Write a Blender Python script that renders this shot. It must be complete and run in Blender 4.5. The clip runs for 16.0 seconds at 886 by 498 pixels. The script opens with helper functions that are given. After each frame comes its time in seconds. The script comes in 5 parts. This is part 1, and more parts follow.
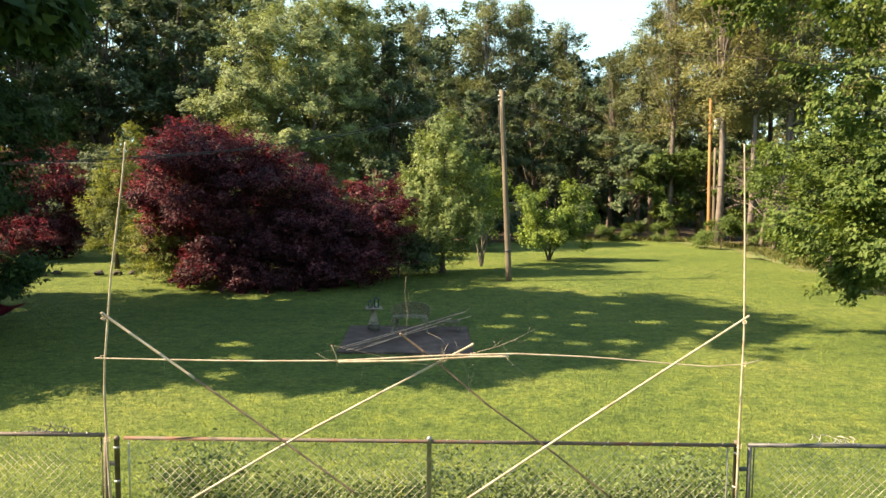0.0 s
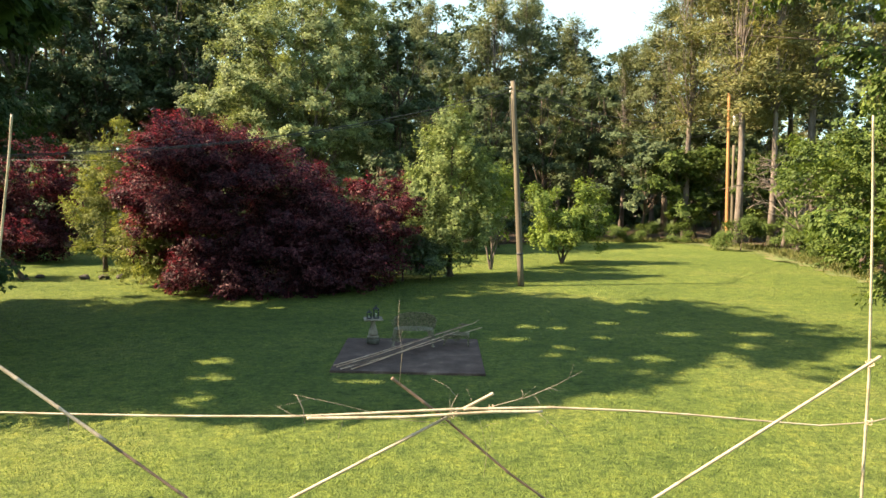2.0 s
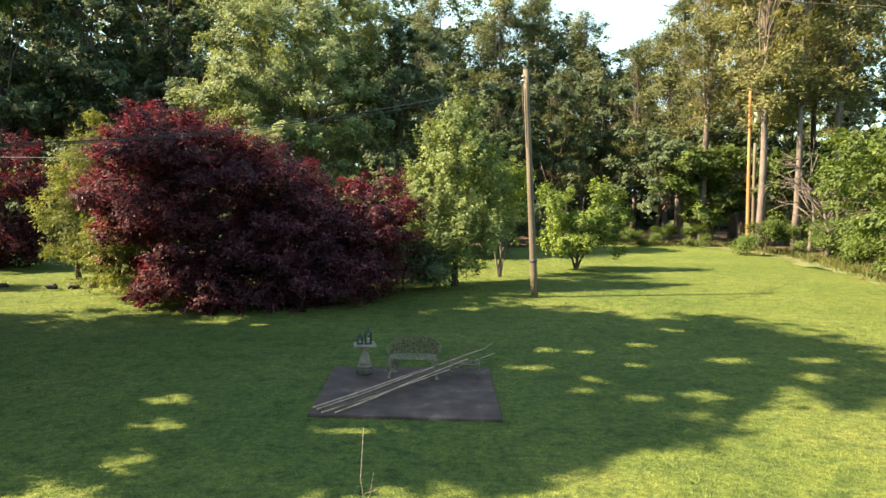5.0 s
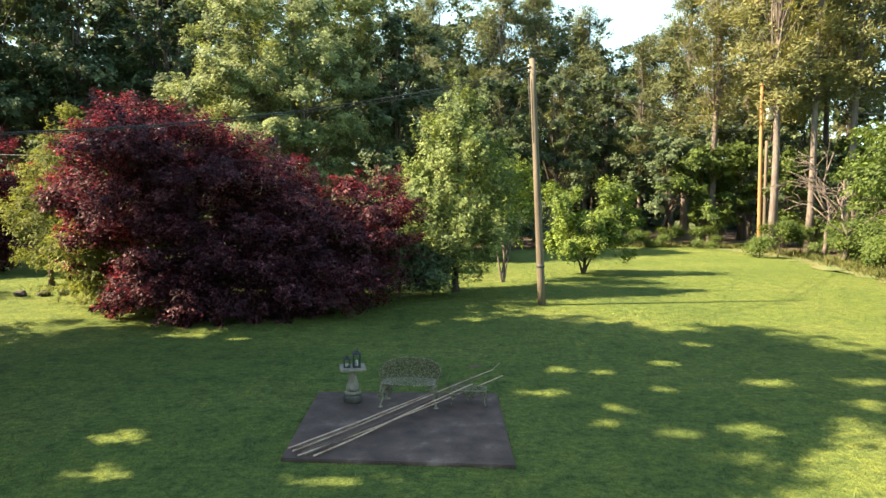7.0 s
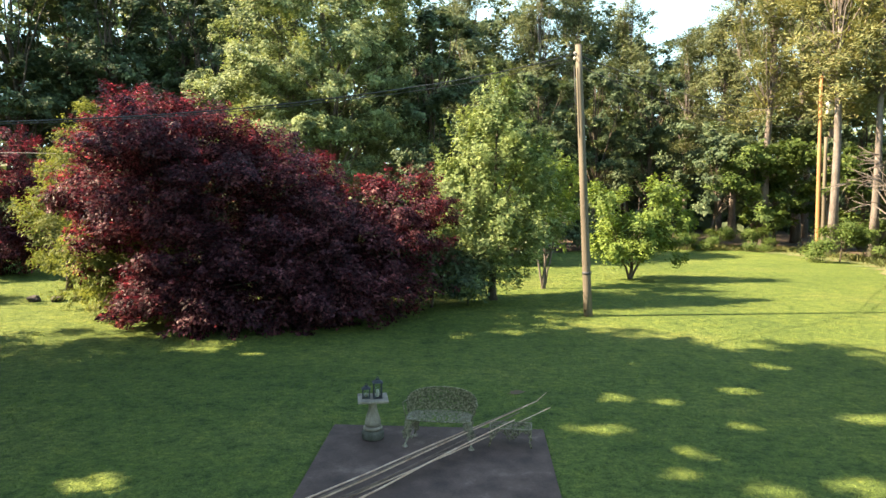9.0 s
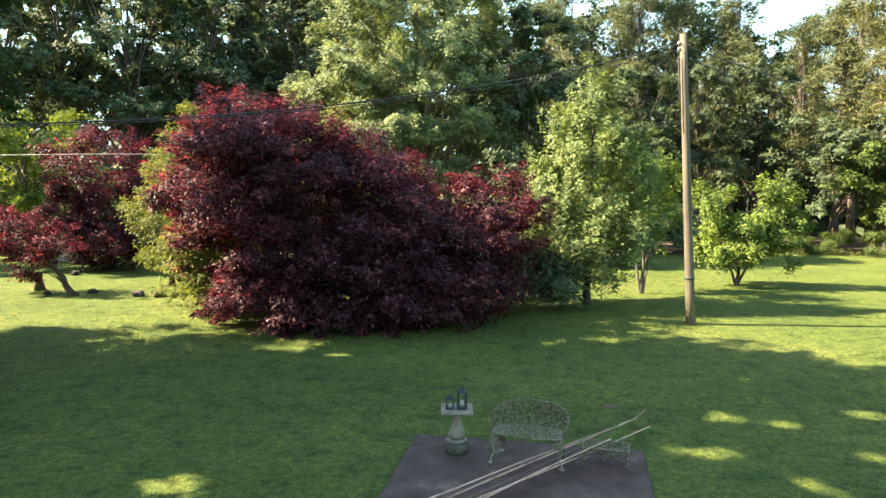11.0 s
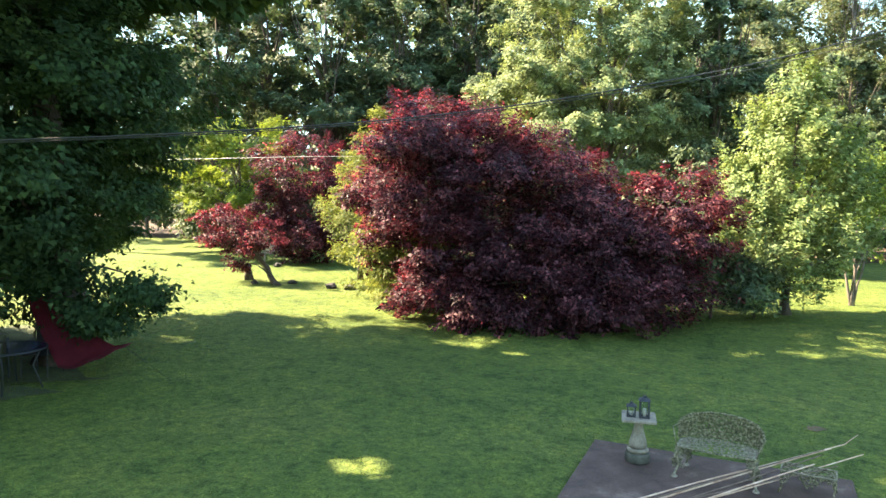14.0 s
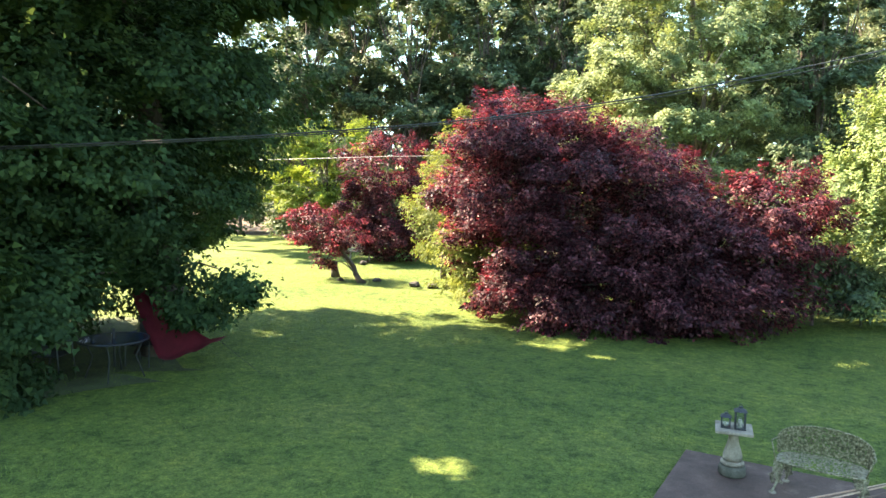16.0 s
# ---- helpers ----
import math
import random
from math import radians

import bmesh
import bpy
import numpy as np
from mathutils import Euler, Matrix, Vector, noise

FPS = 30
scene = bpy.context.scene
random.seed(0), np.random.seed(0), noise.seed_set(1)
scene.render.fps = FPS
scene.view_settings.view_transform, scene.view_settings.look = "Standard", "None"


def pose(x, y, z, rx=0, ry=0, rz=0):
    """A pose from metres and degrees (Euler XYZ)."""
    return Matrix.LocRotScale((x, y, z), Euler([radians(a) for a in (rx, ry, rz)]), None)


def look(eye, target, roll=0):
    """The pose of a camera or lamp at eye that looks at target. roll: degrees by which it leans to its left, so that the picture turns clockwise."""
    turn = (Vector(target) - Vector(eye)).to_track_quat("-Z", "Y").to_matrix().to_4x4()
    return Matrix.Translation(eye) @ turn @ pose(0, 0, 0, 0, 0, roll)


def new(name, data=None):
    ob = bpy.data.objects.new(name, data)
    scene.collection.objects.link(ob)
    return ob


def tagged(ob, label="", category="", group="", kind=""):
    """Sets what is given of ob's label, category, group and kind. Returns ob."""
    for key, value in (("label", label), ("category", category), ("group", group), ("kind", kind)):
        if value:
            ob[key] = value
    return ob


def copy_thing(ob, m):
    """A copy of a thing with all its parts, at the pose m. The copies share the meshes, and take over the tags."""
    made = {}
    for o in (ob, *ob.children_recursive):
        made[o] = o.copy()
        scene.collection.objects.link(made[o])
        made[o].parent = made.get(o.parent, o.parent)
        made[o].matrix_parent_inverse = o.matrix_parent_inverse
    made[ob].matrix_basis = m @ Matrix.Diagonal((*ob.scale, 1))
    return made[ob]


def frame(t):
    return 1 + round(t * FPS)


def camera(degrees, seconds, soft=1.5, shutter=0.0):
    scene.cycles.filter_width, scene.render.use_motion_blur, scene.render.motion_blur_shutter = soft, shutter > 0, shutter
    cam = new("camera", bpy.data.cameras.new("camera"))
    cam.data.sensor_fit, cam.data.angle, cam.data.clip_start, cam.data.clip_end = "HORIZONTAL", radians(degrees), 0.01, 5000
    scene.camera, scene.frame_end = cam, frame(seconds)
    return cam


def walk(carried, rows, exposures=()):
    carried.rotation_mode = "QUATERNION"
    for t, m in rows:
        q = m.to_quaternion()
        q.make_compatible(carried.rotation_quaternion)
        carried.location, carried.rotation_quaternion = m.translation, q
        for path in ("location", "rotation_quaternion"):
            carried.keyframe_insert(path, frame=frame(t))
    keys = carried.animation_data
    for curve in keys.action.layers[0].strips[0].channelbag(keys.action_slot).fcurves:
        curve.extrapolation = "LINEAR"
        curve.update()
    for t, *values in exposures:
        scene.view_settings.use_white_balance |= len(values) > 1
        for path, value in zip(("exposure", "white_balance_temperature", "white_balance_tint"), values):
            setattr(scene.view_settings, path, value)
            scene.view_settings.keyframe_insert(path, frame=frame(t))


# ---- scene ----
from mathutils.geometry import tessellate_polygon

cam = camera(65.3, 16.0)
# seconds, place, yaw, pitch and roll
ROWS = [
    (0.0, 0.0, 0.0, 3.525, 0.0, -4.53, 0.53),
    (0.5, 0.018, 0.47, 3.453, -0.0, -4.53, 0.49),
    (1.0, 0.016, 0.938, 3.461, -0.01, -4.53, 0.44),
    (1.5, -0.002, 1.412, 3.469, 0.37, -4.52, 0.47),
    (2.0, -0.007, 1.868, 3.468, 0.59, -4.51, 0.49),
    (2.5, -0.01, 2.298, 3.467, 0.9, -4.5, 0.5),
    (3.0, -0.023, 2.721, 3.472, 0.94, -4.49, 0.51),
    (3.5, -0.04, 3.186, 3.464, 0.92, -4.47, 0.52),
    (4.0, -0.055, 3.637, 3.465, 0.9, -4.46, 0.52),
    (6.5, -0.104, 5.901, 3.464, 0.85, -4.44, 0.48),
    (7.0, -0.125, 6.354, 3.454, 0.82, -4.44, 0.47),
    (7.5, -0.164, 6.822, 3.447, 1.32, -4.44, 0.46),
    (8.0, -0.163, 7.285, 3.444, 3.44, -4.42, 0.47),
    (8.2, -0.168, 7.465, 3.443, 3.66, -4.42, 0.47),
    (8.6, -0.175, 7.83, 3.441, 3.74, -4.42, 0.47),
    (9.0, -0.18, 8.18, 3.438, 3.76, -4.43, 0.46),
    (9.5, -0.186, 8.53, 3.434, 3.95, -4.44, 0.46),
    (10.0, -0.19, 8.715, 3.43, 5.3, -4.44, 0.46),
    (10.3, -0.191, 8.75, 3.428, 6.92, -4.45, 0.46),
    (10.5, -0.192, 8.76, 3.426, 8.19, -4.45, 0.46),
    (11.0, -0.194, 8.779, 3.418, 11.42, -4.48, 0.51),
    (11.5, -0.2, 8.787, 3.419, 14.38, -4.51, 0.55),
    (12.0, -0.206, 8.788, 3.412, 17.19, -4.54, 0.57),
    (12.5, -0.216, 8.767, 3.408, 19.83, -4.57, 0.6),
    (13.0, -0.228, 8.761, 3.403, 22.08, -4.58, 0.63),
    (13.5, -0.242, 8.759, 3.405, 23.98, -4.61, 0.65),
    (14.0, -0.266, 8.761, 3.411, 25.95, -4.63, 0.65),
    (14.5, -0.282, 8.768, 3.418, 27.94, -4.67, 0.65),
    (15.0, -0.299, 8.787, 3.426, 29.92, -4.69, 0.65),
    (15.5, -0.319, 8.8, 3.426, 31.66, -4.73, 0.66),
    (16.0, -0.328, 8.806, 3.42, 32.78, -4.78, 0.67),
]
EXPOSURES = [(0.0, 2.0, 6650, 10), (4.0, 2.17, 6600, 10), (7.0, 2.35, 6450, 10), (11.0, 2.66, 6250, 10), (16.0, 3.36, 6100, 10)]
walk(cam, [(t, pose(x, y, z) @ pose(0, 0, 0, 0, 0, yaw) @ pose(0, 0, 0, 90 + pitch) @ pose(0, 0, 0, 0, 0, roll))
           for t, x, y, z, yaw, pitch, roll in ROWS], EXPOSURES)

# ---------------------------------------------------------------- daylight
SUN_WAY = Vector((9.37, 1.09, -7.75)).normalized()
sun = new("sun", bpy.data.lights.new("sun", "SUN"))
sun.data.energy, sun.data.angle, sun.data.color = 5.6, radians(0.6), (1.0, 0.76, 0.50)
sun.matrix_world = look((-60, 10, 50), Vector((-60, 10, 50)) + SUN_WAY)
world = bpy.data.worlds.new("sky")
scene.world = world
world.use_nodes = True
wn, wl = world.node_tree.nodes, world.node_tree.links
sky = wn.new("ShaderNodeTexSky")
sky.sky_type, sky.sun_disc = "NISHITA", False
sky.sun_elevation, sky.sun_rotation = math.asin(-SUN_WAY.z), math.atan2(-SUN_WAY.x, -SUN_WAY.y)
sky.air_density, sky.dust_density = 1.0, 1.0
# summer haze: the sky whitens towards the horizon, alike all round
way_up = wn.new("ShaderNodeSeparateXYZ")
wl.new(wn.new("ShaderNodeTexCoord").outputs["Generated"], way_up.inputs[0])
haze = wn.new("ShaderNodeMapRange")
for socket, value in zip(haze.inputs[1:5], (0.0, 0.85, 1.0, 0.0)):
    socket.default_value = value
wl.new(way_up.outputs["Z"], haze.inputs[0])
blend = wn.new("ShaderNodeMixRGB")
blend.inputs["Color2"].default_value = (3.3, 4.75, 4.7, 1)
wl.new(haze.outputs[0], blend.inputs["Fac"])
wl.new(sky.outputs["Color"], blend.inputs["Color1"])
wl.new(blend.outputs["Color"], wn["Background"].inputs["Color"])
wn["Background"].inputs["Strength"].default_value = 0.084

# ---------------------------------------------------------------- materials


def nodes_of(name):
    m = bpy.data.materials.new(name)
    m.use_nodes = True
    nt = m.node_tree
    return m, nt, nt.nodes["Principled BSDF"]


def tex(nt, scale, detail=4.0, rough=0.55, coord="Object", stretch=None, kind="ShaderNodeTexNoise"):
    c = nt.nodes.new("ShaderNodeTexCoord")
    n = nt.nodes.new(kind)
    n.inputs["Scale"].default_value = scale
    if kind == "ShaderNodeTexNoise":
        n.inputs["Detail"].default_value, n.inputs["Roughness"].default_value = detail, rough
    out = c.outputs[coord]
    if stretch:
        mp = nt.nodes.new("ShaderNodeMapping")
        mp.inputs["Scale"].default_value = stretch
        nt.links.new(out, mp.inputs["Vector"])
        out = mp.outputs["Vector"]
    nt.links.new(out, n.inputs["Vector"])
    return n.outputs[0]


def ramp(nt, fac, stops):
    r = nt.nodes.new("ShaderNodeValToRGB")
    while len(r.color_ramp.elements) < len(stops):
        r.color_ramp.elements.new(0.5)
    for e, (p, c) in zip(r.color_ramp.elements, stops):
        e.position, e.color = p, (*c, 1)
    nt.links.new(fac, r.inputs["Fac"])
    return r.outputs["Color"]


def mix(nt, fac, a, b, mode="MIX"):
    m = nt.nodes.new("ShaderNodeMixRGB")
    m.blend_type = mode
    for sock, v in zip(m.inputs, (fac, a, b)):
        if hasattr(v, "links"):
            nt.links.new(v, sock)
        else:
            sock.default_value = v if isinstance(v, float) else (*v, 1)
    return m.outputs["Color"]


def bump(nt, bsdf, height, strength, distance=0.02):
    b = nt.nodes.new("ShaderNodeBump")
    b.inputs["Strength"].default_value, b.inputs["Distance"].default_value = strength, distance
    nt.links.new(height, b.inputs["Height"])
    nt.links.new(b.outputs["Normal"], bsdf.inputs["Normal"])


def set_in(bsdf, **kw):
    for k, v in kw.items():
        bsdf.inputs[k.replace("_", " ")].default_value = v


def leaf_material(name, dark, light, third, through_light=0.35, rough=0.66, patch=1.3, glow=(1.3, 1.22, 0.75), shine=0.22):
    """Leaves that differ one by one and clump by clump, and let some light through."""
    m, nt, b = nodes_of(name)
    g = nt.nodes.new("ShaderNodeNewGeometry")
    near = [[a + (b - a) * k for a, b in zip(p, q)] for p, q, k in ((dark, light, 0.4), (light, third, 0.07), (light, third, 0.62))]
    one = ramp(nt, g.outputs["Random Per Island"], list(zip((0.0, 0.55, 1.0), near)))
    big = ramp(nt, tex(nt, patch, 2.0), [(0.3, (0.52, 0.58, 0.62)), (0.7, (1.36, 1.3, 1.12))])
    col = mix(nt, 1.0, one, big, "MULTIPLY")
    nt.links.new(col, b.inputs["Base Color"])
    set_in(b, Roughness=rough, Specular_IOR_Level=shine)
    t = nt.nodes.new("ShaderNodeBsdfTranslucent")
    nt.links.new(mix(nt, 1.0, col, glow, "MULTIPLY"), t.inputs["Color"])
    s = nt.nodes.new("ShaderNodeMixShader")
    s.inputs[0].default_value = through_light
    nt.links.new(b.outputs[0], s.inputs[1])
    nt.links.new(t.outputs[0], s.inputs[2])
    nt.links.new(s.outputs[0], nt.nodes["Material Output"].inputs["Surface"])
    return m


def rough_material(name, stops, scale=6.0, fine=60.0, rough=0.8, relief=0.3, stretch=None, metal=0.0, depth=0.02):
    """Any dull surface: a ramp of colours over coarse noise, fine grain over it, and relief."""
    m, nt, b = nodes_of(name)
    coarse = tex(nt, scale, 5.0, 0.6, stretch=stretch)
    grain = tex(nt, fine, 3.0, 0.6, stretch=stretch)
    col = mix(nt, 1.0, ramp(nt, coarse, stops), ramp(nt, grain, [(0.3, (0.72, 0.72, 0.72)), (0.7, (1.2, 1.2, 1.2))]), "MULTIPLY")
    nt.links.new(col, b.inputs["Base Color"])
    set_in(b, Roughness=rough, Metallic=metal)
    bump(nt, b, mix(nt, 0.4, coarse, grain), relief, depth)
    return m


def lawn_material():
    m, nt, b = nodes_of("lawn")
    big = ramp(nt, tex(nt, 0.22, 3.0), [(0.3, (0.092, 0.140, 0.032)), (0.52, (0.130, 0.180, 0.040)), (0.75, (0.174, 0.206, 0.056))])
    mid = ramp(nt, tex(nt, 2.3, 5.0, 0.65), [(0.3, (0.48, 0.58, 0.54)), (0.5, (1.0, 1.0, 1.0)), (0.7, (1.36, 1.22, 1.02))])
    fine = ramp(nt, tex(nt, 30.0, 5.0, 0.75), [(0.32, (0.38, 0.44, 0.4)), (0.5, (0.95, 0.97, 0.95)), (0.68, (1.5, 1.45, 1.3))])
    clump = ramp(nt, tex(nt, 8.5, 4.0, 0.65), [(0.34, (0.52, 0.58, 0.52)), (0.64, (1.28, 1.22, 1.15))])
    fine = mix(nt, 1.0, fine, clump, "MULTIPLY")
    col = mix(nt, 1.0, mix(nt, 1.0, big, mid, "MULTIPLY"), fine, "MULTIPLY")
    bare = ramp(nt, tex(nt, 0.9, 4.0, 0.7), [(0.72, (0, 0, 0)), (0.8, (1, 1, 1))])
    col = mix(nt, mix(nt, 1.0, bare, (0.6, 0.6, 0.6), "MULTIPLY"), col, (0.13, 0.10, 0.045))
    nt.links.new(col, b.inputs["Base Color"])
    set_in(b, Roughness=0.85, Specular_IOR_Level=0.2)
    bump(nt, b, mix(nt, 0.5, tex(nt, 5.0, 5.0, 0.75), tex(nt, 30.0, 3.0, 0.7)), 1.0, 0.14)
    return m


LAWN = lawn_material()
LITTER = rough_material("leaf_litter", [(0.3, (0.035, 0.024, 0.014)), (0.55, (0.075, 0.05, 0.028)), (0.75, (0.12, 0.085, 0.045))], 1.4, 30.0, 0.95, 0.9, depth=0.05)
# soil colour darkened to hold the maple's deep shade
SHADED_SOIL = rough_material("shaded_soil", [(0.3, (0.030, 0.040, 0.014)), (0.55, (0.055, 0.075, 0.024)), (0.75, (0.085, 0.110, 0.034))], 2.4, 40.0, 0.95, 0.9, depth=0.04)
STRAW = rough_material("dry_straw", [(0.44, (0.105, 0.150, 0.038)), (0.56, (0.135, 0.145, 0.048)), (0.72, (0.20, 0.135, 0.075))], 1.1, 40.0, 0.95, 0.9, depth=0.05)
BARK = rough_material("bark", [(0.3, (0.045, 0.034, 0.026)), (0.6, (0.10, 0.078, 0.06)), (0.8, (0.16, 0.13, 0.10))], 5.0, 40.0, 0.9, 1.0, (1, 1, 0.25), depth=0.05)
PINE_BARK = rough_material("pine_bark", [(0.3, (0.075, 0.062, 0.052)), (0.55, (0.165, 0.14, 0.12)), (0.8, (0.27, 0.235, 0.205))], 3.0, 25.0, 0.9, 1.0, (1, 1, 0.3), depth=0.06)
MAPLE_LEAF = leaf_material("maple_leaf", (0.020, 0.042, 0.020), (0.042, 0.080, 0.036), (0.085, 0.13, 0.050), 0.4, shine=0.12)
PLUM_LEAF = leaf_material("plum_leaf", (0.006, 0.0025, 0.005), (0.036, 0.012, 0.020), (0.32, 0.14, 0.168), 0.36, 0.45, glow=(2.2, 0.78, 1.0), shine=0.12)
PALE_LEAF = leaf_material("pale_leaf", (0.090, 0.130, 0.060), (0.185, 0.245, 0.115), (0.32, 0.37, 0.21), 0.28)
BRIGHT_LEAF = leaf_material("bright_leaf", (0.078, 0.13, 0.030), (0.15, 0.225, 0.050), (0.26, 0.335, 0.10), 0.34)
LOCUST_LEAF = leaf_material("locust_leaf", (0.10, 0.15, 0.025), (0.17, 0.235, 0.042), (0.27, 0.34, 0.085), 0.45)
PEAR_LEAF = leaf_material("pear_leaf", (0.080, 0.125, 0.046), (0.170, 0.238, 0.084), (0.32, 0.38, 0.19), 0.28)
YELLOW_LEAF = leaf_material("yellow_leaf", (0.085, 0.115, 0.034), (0.135, 0.17, 0.050), (0.21, 0.235, 0.08), 0.38)
# the woodland leaf is lighter and bluer, with distance haze in its colour
WOOD_LEAF = leaf_material("woodland_leaf", (0.032, 0.056, 0.030), (0.072, 0.112, 0.058), (0.185, 0.22, 0.125), 0.24, patch=0.7)
ELM_LEAF = leaf_material("elm_leaf", (0.035, 0.066, 0.016), (0.078, 0.128, 0.030), (0.16, 0.205, 0.06), 0.32)
NEEDLE = leaf_material("pine_needle", (0.055, 0.078, 0.036), (0.115, 0.142, 0.068), (0.21, 0.225, 0.115), 0.2, patch=0.35)
BROWN_NEEDLE = leaf_material("browning_needle", (0.11, 0.135, 0.06), (0.17, 0.19, 0.085), (0.26, 0.24, 0.12), 0.3, patch=0.35)
GRASS_BLADE = leaf_material("grass_blade", (0.055, 0.096, 0.024), (0.112, 0.176, 0.042), (0.21, 0.27, 0.088), 0.34, patch=2.6)
WEED_LEAF = leaf_material("weed_leaf", (0.05, 0.085, 0.032), (0.10, 0.15, 0.055), (0.19, 0.235, 0.105), 0.3, patch=2.0)

# ---------------------------------------------------------------- mesh helpers


def tri_mesh(name, verts, tris):
    me = bpy.data.meshes.new(name)
    v, f = np.asarray(verts, dtype=np.float32), np.asarray(tris, dtype=np.int32)
    me.vertices.add(len(v))
    me.vertices.foreach_set("co", v.ravel())
    me.loops.add(f.size)
    me.loops.foreach_set("vertex_index", f.ravel())
    me.polygons.add(len(f))
    me.polygons.foreach_set("loop_start", np.arange(0, f.size, 3, dtype=np.int32))
    me.update(calc_edges=True)
    return me


def part(name, shape, material, parent=None, label=""):
    """Links a bmesh or a mesh as one mesh object, under a thing or a part."""
    if isinstance(shape, bmesh.types.BMesh):
        me = bpy.data.meshes.new(name)
        shape.to_mesh(me)
        shape.free()
    else:
        me = shape
    if not me.materials:
        me.materials.append(material)
    ob = new(name, me)
    if parent:
        ob.parent = parent
    return tagged(ob, label)


def thing(name, x, y, z, label, category, group="", kind="", turn=0.0):
    ob = new(name)
    ob.empty_display_size = 0.2
    ob.matrix_basis = pose(x, y, z, 0, 0, turn)
    return tagged(ob, label, category, group, kind)


def unit(a):
    return a / np.maximum(np.linalg.norm(a, axis=-1, keepdims=True), 1e-9)


def tube_arrays(points, radii, sides=7):
    """Vertices and triangles of a tapering tube along points."""
    p, r = np.asarray(points, float), np.asarray(radii, float)
    d = unit(np.gradient(p, axis=0))
    ref = np.where(np.abs(d[:, 2:3]) > 0.9, np.array([[1.0, 0, 0]]), np.array([[0, 0, 1.0]]))
    u = unit(np.cross(d, ref))
    for i in range(1, len(u)):
        w = u[i - 1] - d[i] * (u[i - 1] @ d[i])
        u[i] = w / max(np.linalg.norm(w), 1e-9)
    w = np.cross(d, u)
    a = np.arange(sides) * 2 * math.pi / sides
    v = p[:, None] + r[:, None, None] * (np.cos(a)[None, :, None] * u[:, None] + np.sin(a)[None, :, None] * w[:, None])
    n = len(p)
    v = np.vstack([v.reshape(-1, 3), p[:1], p[-1:]])
    f = []
    for i in range(n - 1):
        for j in range(sides):
            k = (j + 1) % sides
            f += [(i * sides + j, i * sides + k, (i + 1) * sides + k), (i * sides + j, (i + 1) * sides + k, (i + 1) * sides + j)]
    for j in range(sides):
        k = (j + 1) % sides
        f += [(n * sides, k, j), (n * sides + 1, (n - 1) * sides + j, (n - 1) * sides + k)]
    return v, np.array(f)


def joined(pieces):
    vs, fs, k = [], [], 0
    for v, f in pieces:
        vs.append(v)
        fs.append(f + k)
        k += len(v)
    return np.vstack(vs), np.vstack(fs)


def tube(name, points, radii, sides=8):
    me = tri_mesh(name, *tube_arrays(points, radii, sides))
    me.polygons.foreach_set("use_smooth", np.ones(len(me.polygons), dtype=bool))
    return me


def leaf_arrays(rng, p, normal, axis, length, width):
    """Folded, pointed leaves: four corners and two triangles each."""
    n = unit(normal)
    a = unit(axis - n * np.sum(axis * n, axis=1, keepdims=True))
    s = np.cross(n, a)
    length, width = length[:, None], width[:, None]
    lift = n * width * rng.uniform(0.05, 0.35, (len(p), 1))
    mid = p + a * length * rng.uniform(0.4, 0.55, (len(p), 1))
    v = np.stack([p, mid + s * width * 0.5 + lift, p + a * length - n * length * 0.12, mid - s * width * 0.5 + lift], axis=1)
    k = np.arange(len(p))[:, None] * 4
    f = np.stack([k + [0, 1, 2], k + [0, 2, 3]], axis=1).reshape(-1, 3)
    return v.reshape(-1, 3), f


def shard_arrays(rng, p, normal, axis, length, width):
    """Small far leaves: one pointed triangle each."""
    n = unit(normal)
    a = unit(axis - n * np.sum(axis * n, axis=1, keepdims=True))
    s = np.cross(n, a) * width[:, None] * 0.5
    v = np.stack([p - s, p + s, p + a * length[:, None]], axis=1).reshape(-1, 3)
    return v, np.arange(len(v)).reshape(-1, 3)


def wobble(d, seed):
    """A smooth uneven factor over directions."""
    q = np.array([seed * 1.7, seed * 0.6, seed * 2.3])
    return (np.sin(d[:, 0] * 3.1 + q[0]) * np.sin(d[:, 1] * 2.7 + q[1]) + 0.7 * np.sin(d[:, 2] * 5.3 + d[:, 0] * 4.1 + q[2])
            + 0.5 * np.sin(d[:, 1] * 8.1 + d[:, 2] * 6.0 + q[0]))


# openings in the crowns through which the sun reaches the lawn: place on the lawn and half widths
GAPS = [(-4.65, 15.85, 0.62, 0.5), (-4.3, 14.6, 0.7, 0.45), (-1.5, 14.45, 1.0, 0.42), (-0.9, 24.9, 0.45, 0.55), (0.45, 25.5, 0.65, 0.5), (2.9, 19.9, 0.45, 0.4),
        (1.4, 18.3, 0.6, 0.46), (3.3, 16.4, 0.45, 0.35), (4.35, 16.65, 0.6, 0.5), (4.3, 20.6, 0.65, 0.36), (2.0, 19.95, 0.4, 0.32), (6.95, 17.9, 0.5, 0.4),
        (4.9, 14.9, 0.55, 0.4), (-5.1, 22.5, 0.45, 0.3), (-4.1, 13.3, 0.5, 0.5),
        (4.4, 12.4, 2.4, 1.6), (8.6, 13.8, 2.6, 1.7), (2.3, 12.0, 1.2, 1.1), (10.2, 16.6, 1.9, 1.2), (11.6, 20.8, 1.7, 1.5),
        (2.6, 17.5, 0.5, 0.32), (5.8, 19.2, 0.6, 0.32), (3.7, 18.6, 0.45, 0.3), (6.0, 16.6, 0.55, 0.42), (7.6, 19.3, 0.55, 0.36), (2.2, 16.8, 0.4, 0.28), (5.6, 22.4, 0.6, 0.4)]


